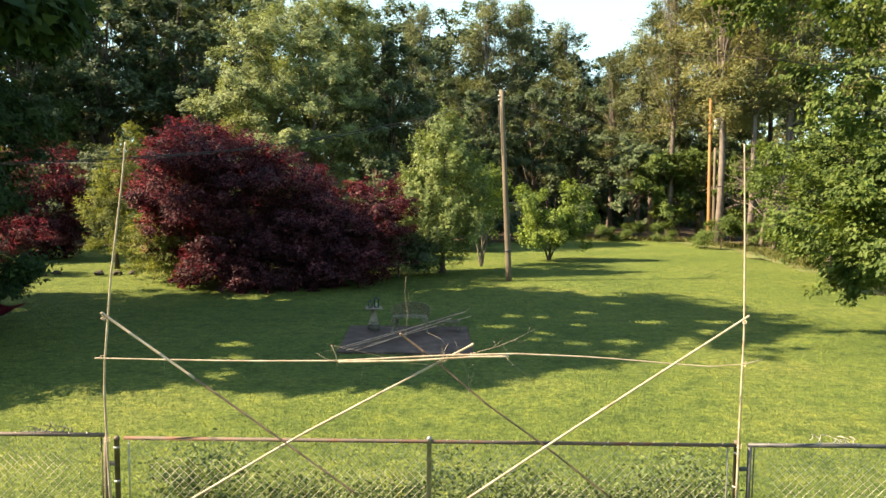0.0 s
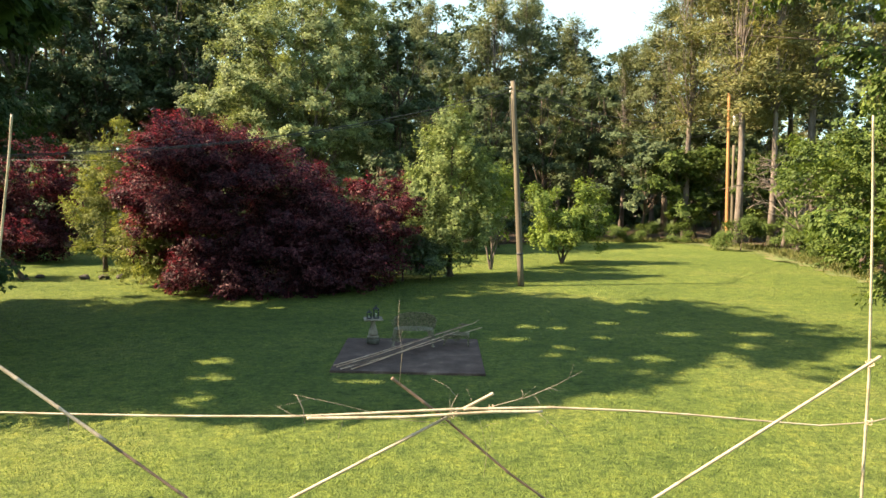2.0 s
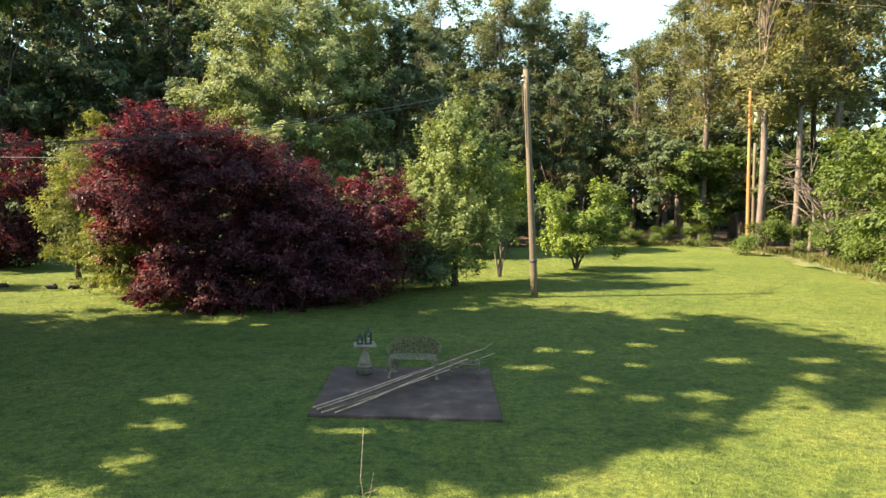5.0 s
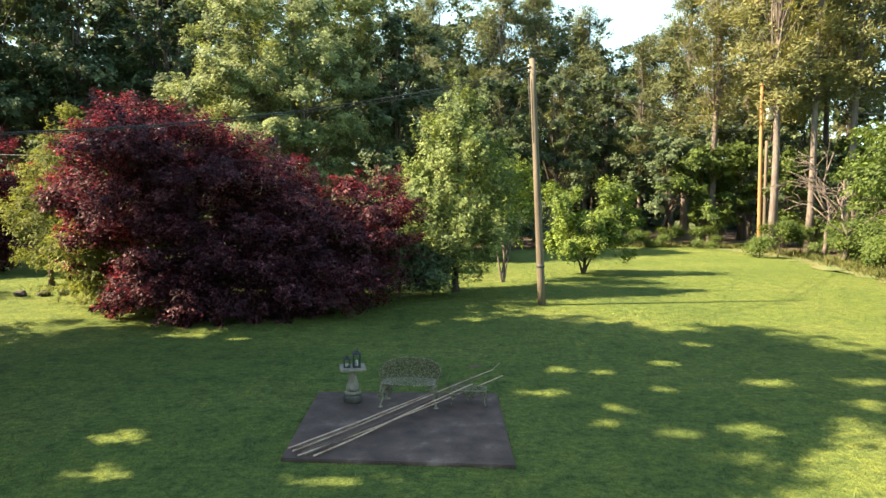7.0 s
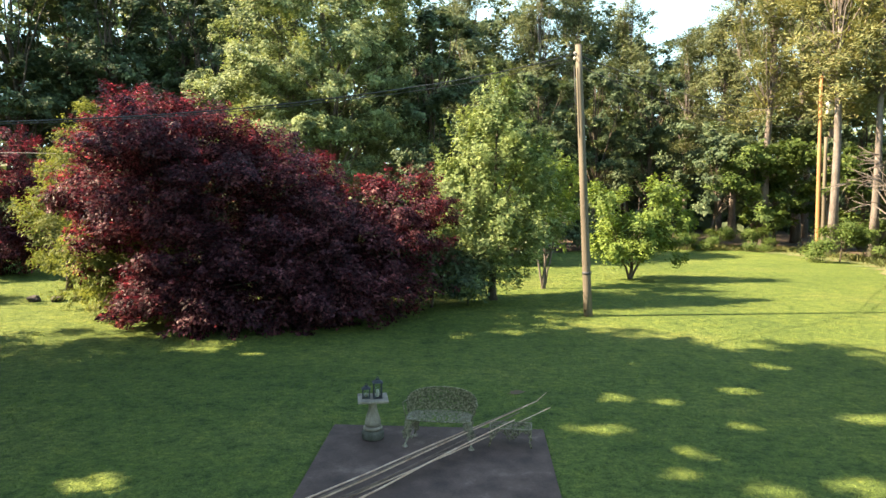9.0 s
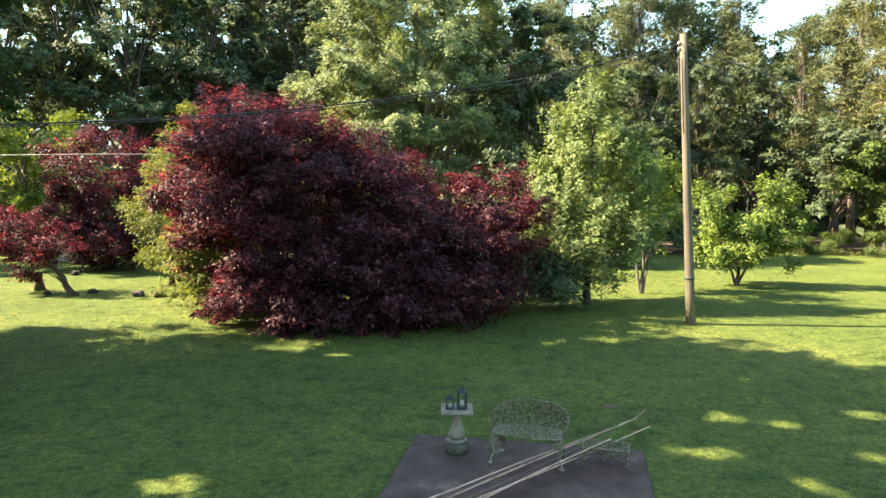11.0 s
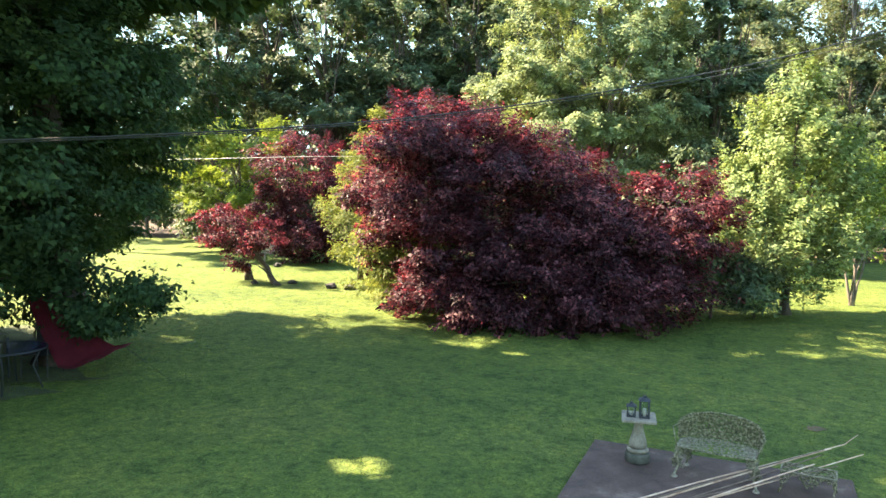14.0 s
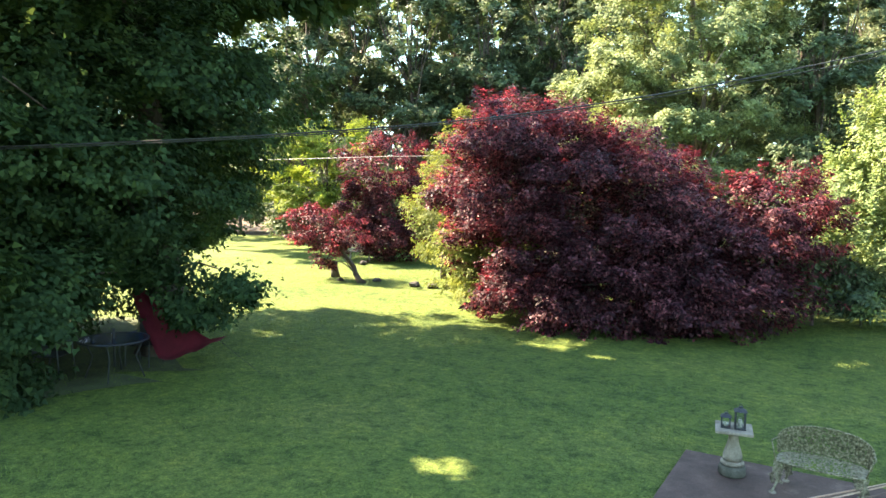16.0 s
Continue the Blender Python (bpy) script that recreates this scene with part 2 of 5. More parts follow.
def open_to_sun(p, gaps):
    """Which points stand clear of the rays that pass down through the openings."""
    way = np.array(SUN_WAY)
    g = p[:, :2] - way[:2] * (p[:, 2:3] / way[2])
    keep = np.ones(len(p), bool)
    ragged = 0.45 * np.sin(g[:, 0] * 9 + g[:, 1] * 7) + 0.4 * np.sin(g[:, 0] * 23 - g[:, 1] * 17) + np.random.default_rng(4).uniform(-0.7, 0.7, len(p))
    for x, y, rx, ry in gaps:
        d = ((g[:, 0] - x) / rx) ** 2 + ((g[:, 1] - y) / ry) ** 2
        keep &= d > 1.15 + 0.8 * ragged
    return keep


def crown_arrays(rng, lobes, clumps, per, leaf, aspect=0.5, spread=0.6, flat=0.6, shell=0.5, droop=0.0, uneven=0.12, tufts=12, bough=0.34, under=-0.6, shards=False, seed=1,
                 shoot=0.0, lift=0.3, gaps=None, foot=(0.0, 0.0)):
    """Leaves in many clumps over the shells of some lobes (x, y, z, rx, ry, rz); returns arrays and the clumps' centres."""
    lobes = np.asarray(lobes, float)
    area = (lobes[:, 3] * lobes[:, 4] * lobes[:, 5]) ** (2 / 3)
    boughs = max(6, clumps // tufts)
    lobe_of = rng.choice(len(lobes), boughs, p=area / area.sum())
    d = unit(rng.normal(size=(boughs, 3)))
    d[:, 2] = np.where(d[:, 2] < under, -0.5 * d[:, 2], d[:, 2])
    d = unit(d)
    r = (0.98 - shell * rng.random(boughs) ** 1.4) * (1 + uneven * wobble(d, seed))
    hub = lobes[lobe_of, :3] + d * lobes[lobe_of, 3:] * r[:, None]
    wide = lobes[lobe_of, 3:].mean(axis=1) * bough * rng.uniform(0.7, 1.3, boughs)
    on = rng.integers(0, boughs, clumps)
    pick = lobe_of[on]
    e = unit(rng.normal(size=(clumps, 3)) + 0.5 * d[on] + np.array([0, 0, 0.35]))
    c = hub[on] + e * wide[on, None] * np.array([1, 1, 0.62]) * rng.uniform(0.35, 1.0, (clumps, 1))
    size = spread * rng.uniform(0.55, 1.35, clumps)
    count = np.maximum(3, (per * (size / spread) ** 1.6 * rng.uniform(0.6, 1.3, clumps)).astype(int))
    who = np.repeat(np.arange(clumps), count)
    g = rng.normal(size=(len(who), 3)) * np.array([1, 1, flat])
    up = np.array([0, 0, 1.0])
    p = c[who] + g * size[who, None] * 0.55
    way = unit(unit(c - lobes[pick, :3]) * np.array([1, 1, 0.6]) + lift * up + 0.35 * rng.normal(size=c.shape))
    if shoot:
        s = rng.random(len(who))
        reach = shoot * size / spread * rng.uniform(0.5, 1.3, clumps)
        p = c[who] + way[who] * (s * reach[who])[:, None] + g * (size[who] * 0.5 * (1.05 - 0.85 * s))[:, None]
        p[:, 2] -= 0.25 * droop * (s * s * reach[who])
    if gaps is not None:
        keep = open_to_sun(p + np.array([*foot, 0.0]), gaps)
        p, who = p[keep], who[keep]
    out = unit(p - lobes[pick[who], :3])
    normal = 0.45 * out + 0.45 * e[who] + 0.65 * up + 0.36 * rng.normal(size=p.shape)
    axis = out + 0.8 * rng.normal(size=p.shape) - droop * up + (1.2 * way[who] if shoot else 0.0)
    p[:, 2] = np.maximum(p[:, 2], 0.04)
    size_l = leaf * rng.uniform(0.6, 1.35, len(p))
    build = shard_arrays if shards else leaf_arrays
    v, f = build(rng, p, normal, axis, size_l, size_l * aspect * rng.uniform(0.8, 1.2, len(p)))
    return v, f, c


def trunk_arrays(rng, path, radius, targets, limb=0.3, low=0.2, sides=9):
    """A tapered trunk along path, with crooked limbs from it to the targets."""
    path = np.asarray(path, float)
    t = np.linspace(0, 1, 10)
    s = np.linspace(0, 1, len(path))
    pts = np.stack([np.interp(t, s, path[:, k]) for k in range(3)], axis=1)
    pts[1:-1, :2] += rng.normal(size=(8, 2)) * radius * 0.35
    rad = radius * (1 - 0.82 * t) * (1 + 0.5 * np.exp(-t * 22))
    pieces = [tube_arrays(pts, rad, sides)]
    for q in targets:
        reach = np.clip((q[2] - pts[0, 2]) / max(pts[-1, 2] - pts[0, 2], 0.1), 0, 1)
        at = np.clip(reach * rng.uniform(0.45, 0.8), low, 0.97)
        a = np.array([np.interp(at, t, pts[:, k]) for k in range(3)])
        w = q - a
        bend = rng.normal(size=3) * np.linalg.norm(w) * 0.07
        u = np.linspace(0, 1, 5)[:, None]
        arc = a + w * u + bend * np.sin(u * math.pi) + np.array([0, 0, 1]) * np.linalg.norm(w[:2]) * 0.12 * np.sin(u * math.pi)
        r0 = min(limb * radius, np.interp(at, t, rad) * 0.7) * rng.uniform(0.6, 1.1)
        pieces.append(tube_arrays(arc, r0 * (1 - 0.85 * u[:, 0]), 5))
    return joined(pieces)


def tree(name, x, y, label, path, radius, lobes, clumps, per, leaf, leaves, bark, seed, category="tree", group="", limbs=14,
         extra_stems=(), bare=(), limb=0.3, upper=None, turn=0.0, **kw):
    """A tree: a trunk with limbs and a crown of many single leaves. Path and lobes are given from its foot."""
    rng = np.random.default_rng(seed)
    ob = thing(name, x, y, 0, label, category, group, turn=turn)
    kw["foot"] = (x, y)
    v, f, c = crown_arrays(rng, lobes, clumps, per, leaf, seed=seed, **kw)
    aims = c[rng.choice(len(c), min(limbs, len(c)), replace=False)]
    part("trunk", tri_mesh("trunk", *trunk_arrays(rng, path, radius, aims, limb)), bark, ob)
    for q in extra_stems:
        part("stem", tri_mesh("stem", *trunk_arrays(rng, q, radius * 0.7, c[rng.choice(len(c), max(3, limbs // 3), replace=False)])), bark, ob)
    for q, r in bare:
        q = np.array(q, float)
        ends = [q[-1] + (q[-1] - q[-2]) * rng.uniform(-0.4, 0.35) + rng.normal(size=3) * np.array([0.4, 0.5, 0.35]) for _ in range(3)]
        part("bare_limb", tri_mesh("bare_limb", *trunk_arrays(rng, q, r, ends, 0.4, 0.45, 7)), bark, ob, "leafless grey limb with twiggy ends")
    part("crown", tri_mesh("crown", v, f), leaves, ob)
    if upper:
        high, n, k, size = upper
        v, f, c = crown_arrays(rng, high, n, k, size, seed=seed + 1, **{**kw, "shards": True})
        part("upper_crown", tri_mesh("upper_crown", v, f), leaves, ob)
    return ob


def pine(name, x, y, label, height, radius, bare, reach, seed, needles=NEEDLE, group="pines at the edge of the wood", boughs=52, per=460, lean=0.0, tuft=0.34):
    """A tall pine: a long bare trunk, and uneven boughs that carry tufts of needles."""
    rng = np.random.default_rng(seed)
    ob = thing(name, x, y, 0, label, "tree", group)
    top = np.array([lean, 0.1 * lean, height])
    path = np.array([[0, 0, -0.2], [lean * 0.3 + rng.normal() * 0.15, 0, height * 0.4], [lean * 0.7 + rng.normal() * 0.15, 0, height * 0.75], top])
    targets, centres = [], []
    for i in range(boughs):
        h = height * (bare + (1 - bare) * (i + rng.random()) / boughs)
        k = (h / height - bare) / (1 - bare)
        r = reach * (0.55 + 0.7 * k if k < 0.4 else 0.95 * (1 - k) ** 0.7 + 0.18) * rng.uniform(0.45, 1.15)
        a = rng.uniform(0, 2 * math.pi)
        foot = path[0] + (top - path[0]) * h / height
        tip = foot + np.array([math.cos(a) * r, math.sin(a) * r, r * rng.uniform(0.0, 0.45)])
        targets.append(tip)
        for u in (0.45, 0.62, 0.78, 0.9, 1.0, 1.05):
            if rng.random() < 0.8:
                centres.append(foot + (tip - foot) * u + rng.normal(size=3) * np.array([0.45, 0.45, 0.3]) * (0.4 + 0.6 * u))
    c = np.array(centres)
    who = np.repeat(np.arange(len(c)), per // 6)
    g = rng.normal(size=(len(who), 3))
    p = c[who] + g * np.array([0.3, 0.3, 0.2]) * rng.uniform(0.6, 1.5, len(c))[who, None]
    axis = unit(g) + np.array([0, 0, 0.35]) + 0.3 * rng.normal(size=g.shape)
    size = tuft * rng.uniform(0.6, 1.3, len(p))
    v, f = shard_arrays(rng, p, 0.5 * rng.normal(size=g.shape) + np.array([-0.3, -0.2, 0.9]), axis, size, size * 0.3)
    part("trunk", tri_mesh("trunk", *trunk_arrays(rng, path, radius, targets, limb=0.22, low=bare * 0.9)), PINE_BARK, ob)
    part("crown", tri_mesh("crown", v, f), needles, ob)
    return ob


def moved(x, y, scale=1.0, turn=0.0, tall=1.0):
    return pose(x, y, 0, 0, 0, turn) @ Matrix.Diagonal((scale, scale, scale * tall, 1))


# ---------------------------------------------------------------- ground
def sheet(name, outline, z, material, label, category, grow=0.5, seed=3):
    """A thin flat sheet with an uneven edge."""
    rng = np.random.default_rng(seed)
    o = np.array(outline, float)
    pts = []
    for a, b in zip(o, np.roll(o, -1, axis=0)):
        n = max(2, int(np.linalg.norm(b - a) / 0.7))
        for k in range(n):
            pts.append(a + (b - a) * k / n + rng.normal(size=2) * grow * 0.35)
    bm = bmesh.new()
    vs = [bm.verts.new((px, py, z)) for px, py in pts]
    for tri in tessellate_polygon([[Vector((px, py, 0)) for px, py in pts]]):
        bm.faces.new([vs[k] for k in tri])
    bm.normal_update()
    for f in bm.faces:
        if f.normal.z < 0:
            f.normal_flip()
    return tagged(part(name, bm, material), label, category, kind="structure")


bm = bmesh.new()
bmesh.ops.create_grid(bm, x_segments=80, y_segments=80, size=420)
tagged(part("ground", bm, LAWN), "mown green lawn with yellowish patches and worn spots", "lawn", kind="structure")
sheet("forest_floor", [(7.5, 54.5), (12, 56), (16, 57), (21.5, 56), (22, 46), (20, 38), (19, 30), (16.6, 22), (15, 12), (60, 8), (90, 60), (60, 140), (-60, 140),
                       (-90, 70), (-60, 46), (-34, 44), (-24, 45), (-14, 44), (-6, 42), (2, 48)], 0.012, LITTER,
      "brown leaf litter under the trees", "forest floor", 0.9, 5)
sheet("straw_verge", [(11.5, 54.9), (15.5, 54.5), (18.2, 51.6), (19.0, 45), (17.8, 38), (16.9, 31), (15.9, 24), (17.0, 24), (19.2, 31), (20.6, 38), (22.6, 46), (22, 57), (15, 58)],
      0.02, STRAW, "dry straw and bare reddish earth along the lawn's edge", "verge", 1.3, 8)

# ---------------------------------------------------------------- the near trees

tree("maple_tree", -13.0, 17.7, "large dark green maple with low hanging branches over the lawn",
     [(0, 0, -0.2), (-0.25, 0.1, 2.5), (-0.6, -0.2, 8), (-0.4, 0.2, 15)], 0.46,
     [(-1.7, -1.8, 5.6, 4.2, 4.2, 3.2), (-1.6, -2.6, 3.4, 3.6, 3.2, 2.6),
      (0.2, 0.0, 4.5, 1.9, 1.8, 2.2), (-0.4, -3.8, 3.0, 2.0, 1.7, 2.0), (-1.0, -4.4, 1.6, 2.4, 1.7, 1.4), (1.35, 0.1, 2.05, 1.0, 1.0, 1.15), (2.3, 0.1, 1.8, 0.7, 0.6, 0.55), (2.0, 0.0, 1.25, 0.6, 0.5, 0.5), (-3.2, -3.0, 2.0, 2.4, 2.4, 1.8),
      # lobes at -4.6 and the last two are unseen, added to block sky light
      (-2.8, 1.2, 4.0, 2.6, 2.2, 2.2), (-3.5, 3.6, 5.0, 1.9, 2.0, 2.4), (-2.5, 2.9, 7.6, 2.3, 2.4, 2.2), (-3.9, 3.4, 3.2, 1.5, 1.5, 1.4), (-3.4, 0.4, 1.8, 1.7, 1.6, 1.3), (-3.4, 0.4, 1.7, 1.8, 1.6, 1.2), (0.3, -4.0, 1.3, 1.5, 1.1, 1.3), (0.5, -3.9, 1.2, 1.3, 1.0, 1.2), (-0.3, -1.0, 2.7, 1.6, 1.2, 1.0), (-4.6, -4.4, 2.1, 2.6, 2.4, 2.1), (-4.6, -1.4, 2.0, 2.2, 2.0, 1.8), (-1.6, -5.0, 1.0, 2.2, 1.2, 1.1), (1.25, -3.4, 1.5, 1.0, 0.9, 1.45), (0.9, -3.4, 3.8, 1.6, 1.4, 1.4),
      (2.9, -5.3, 2.4, 1.2, 1.0, 1.6), (2.1, -5.6, 4.6, 1.4, 1.0, 1.2)],
     # several upper lobes are unseen, added to shade the lawn and the plum
     4600, 100, 0.094, MAPLE_LEAF, BARK, 11, gaps=GAPS, shards=True, tufts=11, shoot=0.4, lift=-0.1, upper=([(-4.6, 5.0, 12.4, 1.9, 1.7, 1.55), (-4.0, 4.2, 11.4, 1.5, 1.3, 1.2), (2.6, -0.4, 12.4, 1.9, 2.4, 1.0), (3.0, 2.8, 12.6, 1.8, 1.3, 1.0), (-2.6, -1.0, 7.9, 3.4, 3.4, 1.7), (3.4, -3.6, 7.8, 2.2, 1.7, 1.2), (1.5, -4.6, 7.6, 2.2, 1.8, 1.3), (-8.0, 4.6, 15.2, 2.6, 1.6, 1.9), (-1.7, -0.6, 9.8, 4.7, 5.3, 3.0), (0.0, 0.6, 12.6, 4.7, 5.4, 3.8), (-0.5, -4.4, 9.6, 3.0, 2.4, 2.2)], 3700, 46, 0.27), limbs=40, limb=0.12, spread=0.55, aspect=0.95, shell=0.4, droop=0.5, bough=0.4, under=-0.9)
tree("plum_tree", -8.2, 27.2, "big purple-leaved plum with a dense spreading crown touching the lawn",
     [(0, 0, -0.1), (0.2, 0, 1.4), (-0.8, 0.1, 3.6), (-1.4, 0, 5.4)], 0.2,
     [(-1.4, 0, 3.9, 2.2, 2.4, 1.9), (0.9, 0.2, 3.1, 2.6, 2.5, 1.7), (-2.3, 0.0, 3.3, 1.4, 1.7, 1.1), (1.8, -0.9, 1.5, 2.8, 1.8, 1.4), (-2.3, -1.1, 1.9, 0.6, 0.6, 1.0), (-1.2, -1.6, 2.4, 0.8, 0.6, 0.8),
      (0.3, -1.9, 1.4, 1.4, 1.3, 1.2), (-1.5, 0, 5.1, 1.2, 1.4, 0.95), (1.7, 0.3, 3.9, 1.9, 1.8, 1.0), (-0.3, 0.1, 4.8, 1.3, 1.4, 0.85), (3.2, 0.3, 2.3, 1.8, 2.0, 1.6), (1.0, -1.7, 0.9, 2.5, 1.4, 0.8), (3.4, -0.8, 1.0, 1.8, 1.5, 0.9),
      (0.1, -2.4, 0.8, 1.2, 0.9, 0.8), (2.2, -2.0, 0.8, 1.9, 1.1, 0.8), (4.0, -1.5, 0.8, 1.6, 1.2, 0.8)],
     4300, 70, 0.092, PLUM_LEAF, BARK, 21, shards=True, limbs=40, spread=0.36, aspect=0.62, flat=0.6, shell=0.4, droop=0.25, tufts=9, bough=0.3, under=-0.95, shoot=0.62, lift=0.35,
     extra_stems=([(0.2, 0.2, 0), (1.5, 0, 2), (2.6, 0, 4)], [(-0.3, 0, 0), (-1.8, -0.4, 1.6), (-2.9, -0.5, 2.8)]), group="purple plums")
tree("plum_tree", -3.3, 27.8, "smaller purple-leaved plum with reddish sunlit top",
     [(0, 0, -0.1), (0.1, 0, 1.2), (0.3, 0, 3.0)], 0.13, [(0.2, 0, 2.5, 1.6, 1.7, 1.4), (-0.6, -0.7, 1.5, 2.0, 1.7, 1.3), (0.5, 0, 3.0, 1.0, 1.1, 0.8)],
     800, 62, 0.092, PLUM_LEAF, BARK, 22, shards=True, limbs=20, spread=0.34, aspect=0.62, flat=0.6, shell=0.45, under=-0.9, droop=0.3, tufts=9, shoot=0.55, lift=0.3, group="purple plums")
tree("plum_tree", -20.6, 35.5, "upright purple-leaved plum beside a wooden bench",
     [(0, 0, -0.1), (0.2, 0, 1.6), (-0.2, 0, 4.6)], 0.2, [(0, 0, 4.0, 2.1, 2.2, 1.8), (0.3, 0, 2.3, 1.8, 1.8, 1.6), (-1.3, -0.3, 2.5, 1.2, 1.2, 1.2), (0.4, -0.4, 1.3, 1.6, 1.3, 0.9), (0.6, -0.6, 0.7, 1.3, 1.0, 0.7), (-0.2, 0.2, 0.9, 1.2, 1.0, 0.9)],
     1150, 52, 0.11, PLUM_LEAF, BARK, 23, shards=True, limbs=26, spread=0.4, aspect=0.6, shell=0.55, droop=0.2, tufts=8, shoot=0.55, lift=0.4, under=-0.97, group="purple plums")
tree("plum_tree", -16.7, 28.6, "old purple plum leaning hard over the lawn, with red leaves",
     [(0.1, 0, -0.1), (-0.4, 0, 0.55), (-1.3, 0.1, 1.5), (-2.7, 0.2, 2.6)], 0.12,
     [(-2.7, 0.1, 2.4, 0.8, 0.8, 0.5), (-1.9, 0, 1.9, 0.8, 0.7, 0.4), (-1.2, 0, 1.55, 0.7, 0.6, 0.4), (-1.5, -0.2, 0.85, 0.25, 0.3, 0.6), (-0.5, 0.1, 1.5, 0.6, 0.5, 0.45), (-2.5, -0.1, 1.5, 0.5, 0.5, 0.45), (-0.6, 0, 2.1, 0.7, 0.6, 0.4)],
     330, 36, 0.095, PLUM_LEAF, BARK, 24, limbs=12, spread=0.28, shell=0.7, droop=0.5, shoot=0.4, lift=0.15, tufts=5, under=-0.9, group="purple plums")
tree("pear_tree", 0.0, 31.0, "leafy pale green tree with upright shoots",
     [(0, 0, -0.1), (0, 0, 2), (0.1, 0, 5.8)], 0.13,
     [(-0.1, 0, 2.7, 1.7, 1.7, 1.7), (0, 0, 4.0, 1.25, 1.25, 1.3), (0, 0, 4.3, 1.1, 1.1, 1.3), (0.05, 0, 5.3, 0.75, 0.75, 1.0), (0.05, 0, 5.4, 0.6, 0.6, 1.0), (-0.9, -0.3, 2.0, 1.4, 1.5, 1.5), (0.5, -0.6, 1.4, 1.4, 1.3, 1.2),
      (-1.0, 0, 4.6, 0.35, 0.4, 1.1), (0.65, 0, 5.4, 0.3, 0.35, 1.0), (0.1, 0, 6.3, 0.28, 0.3, 0.9), (1.15, 0, 4.4, 0.4, 0.4, 0.9), (-0.45, 0, 5.6, 0.35, 0.35, 0.9), (-1.5, 0, 3.6, 0.4, 0.5, 0.8), (-0.9, -1.2, 0.9, 1.6, 1.0, 0.8)],
     1000, 64, 0.105, PEAR_LEAF, BARK, 31, shards=True, tufts=5, limbs=24, spread=0.3, aspect=0.6, flat=0.9, droop=-0.3, shoot=0.75, lift=0.9)
tree("sapling", 1.9, 34.0, "slender multi-stemmed sapling with light green leaves",
     [(0, 0, -0.1), (0.05, 0, 1.6), (0, 0, 4.4)], 0.07, [(0, 0, 3.4, 1.1, 1.1, 1.7), (0.1, 0, 2.4, 0.9, 0.9, 0.9)],
     260, 40, 0.125, BRIGHT_LEAF, PINE_BARK, 32, limbs=10, spread=0.3, droop=-0.2, shoot=0.6, lift=0.7, tufts=5,
     extra_stems=([(0, 0, 0), (0.3, 0.1, 1.5), (0.7, 0, 3.4)], [(0, 0, 0), (-0.35, 0, 1.5), (-0.6, 0, 3.2)]), group="saplings on the lawn")
tree("sapling", 5.75, 37.4, "low bushy sapling with bright yellow-green leaves",
     [(0, 0, -0.1), (0.1, 0, 1.2), (0.3, 0, 3.4)], 0.08, [(-1.1, 0, 2.8, 0.5, 0.7, 1.2), (-0.4, 0, 2.3, 0.5, 0.7, 0.9), (0.7, 0, 2.7, 0.5, 0.7, 1.1), (1.35, 0, 2.7, 0.45, 0.6, 1.2), (0.1, 0, 1.6, 1.4, 1.2, 0.8), (1.7, 0, 2.0, 0.5, 0.6, 0.5), (-0.6, -0.4, 1.0, 0.9, 0.8, 0.6), (0.7, -0.4, 0.9, 0.9, 0.8, 0.6)],
     420, 44, 0.14, BRIGHT_LEAF, BARK, 33, tufts=5, limbs=13, spread=0.3, flat=1.0, droop=-0.2, shoot=0.6, lift=0.8,
     extra_stems=([(0, 0, 0), (-0.5, 0, 1.2), (-1.1, 0, 3.0)], [(0, 0, 0), (0.6, 0, 1.2), (1.2, 0, 3.2)]), group="saplings on the lawn")
tree("poplar_tree", -9.4, 47.0, "tall broad pale green tree in full sun",
     [(0, 0, -0.2), (0.3, 0, 5), (-0.2, 0, 15)], 0.35,
     [(0, 0, 10.0, 4.6, 4.6, 5.6), (-3.6, 0, 7.0, 3.6, 3.4, 4.4), (2.4, 0.4, 8.5, 2.4, 2.8, 3.6), (0.0, -1.5, 5.2, 3.8, 3.2, 3.4), (1.5, 0, 14.0, 3.0, 3.0, 2.6)],
     2300, 110, 0.13, PALE_LEAF, PINE_BARK, 41, shards=True, limbs=46, spread=0.6, aspect=0.72, shell=0.42, tufts=16, bough=0.3, uneven=0.16, shoot=0.75, lift=0.35)
tree("locust_tree", -27.6, 38.5, "tree with layered yellow-green leaves",
     [(0, 0, -0.2), (0.3, 0, 2.4), (0.2, 0, 6.4)], 0.16,
     [(0.6, 0, 6.0, 2.8, 2.4, 1.4), (-1.6, 0, 4.8, 2.8, 2.2, 1.3), (1.9, -0.4, 3.6, 2.0, 1.8, 1.2), (-0.6, -0.4, 2.8, 2.2, 1.8, 0.9), (2.4, 0, 2.3, 1.5, 1.5, 0.8), (-3.0, 0.2, 3.2, 1.8, 1.6, 1.0)],
     620, 46, 0.165, LOCUST_LEAF, BARK, 42, shards=True, aspect=0.6, limbs=24, spread=0.5, flat=0.35, shoot=0.6, lift=0.1, tufts=8)
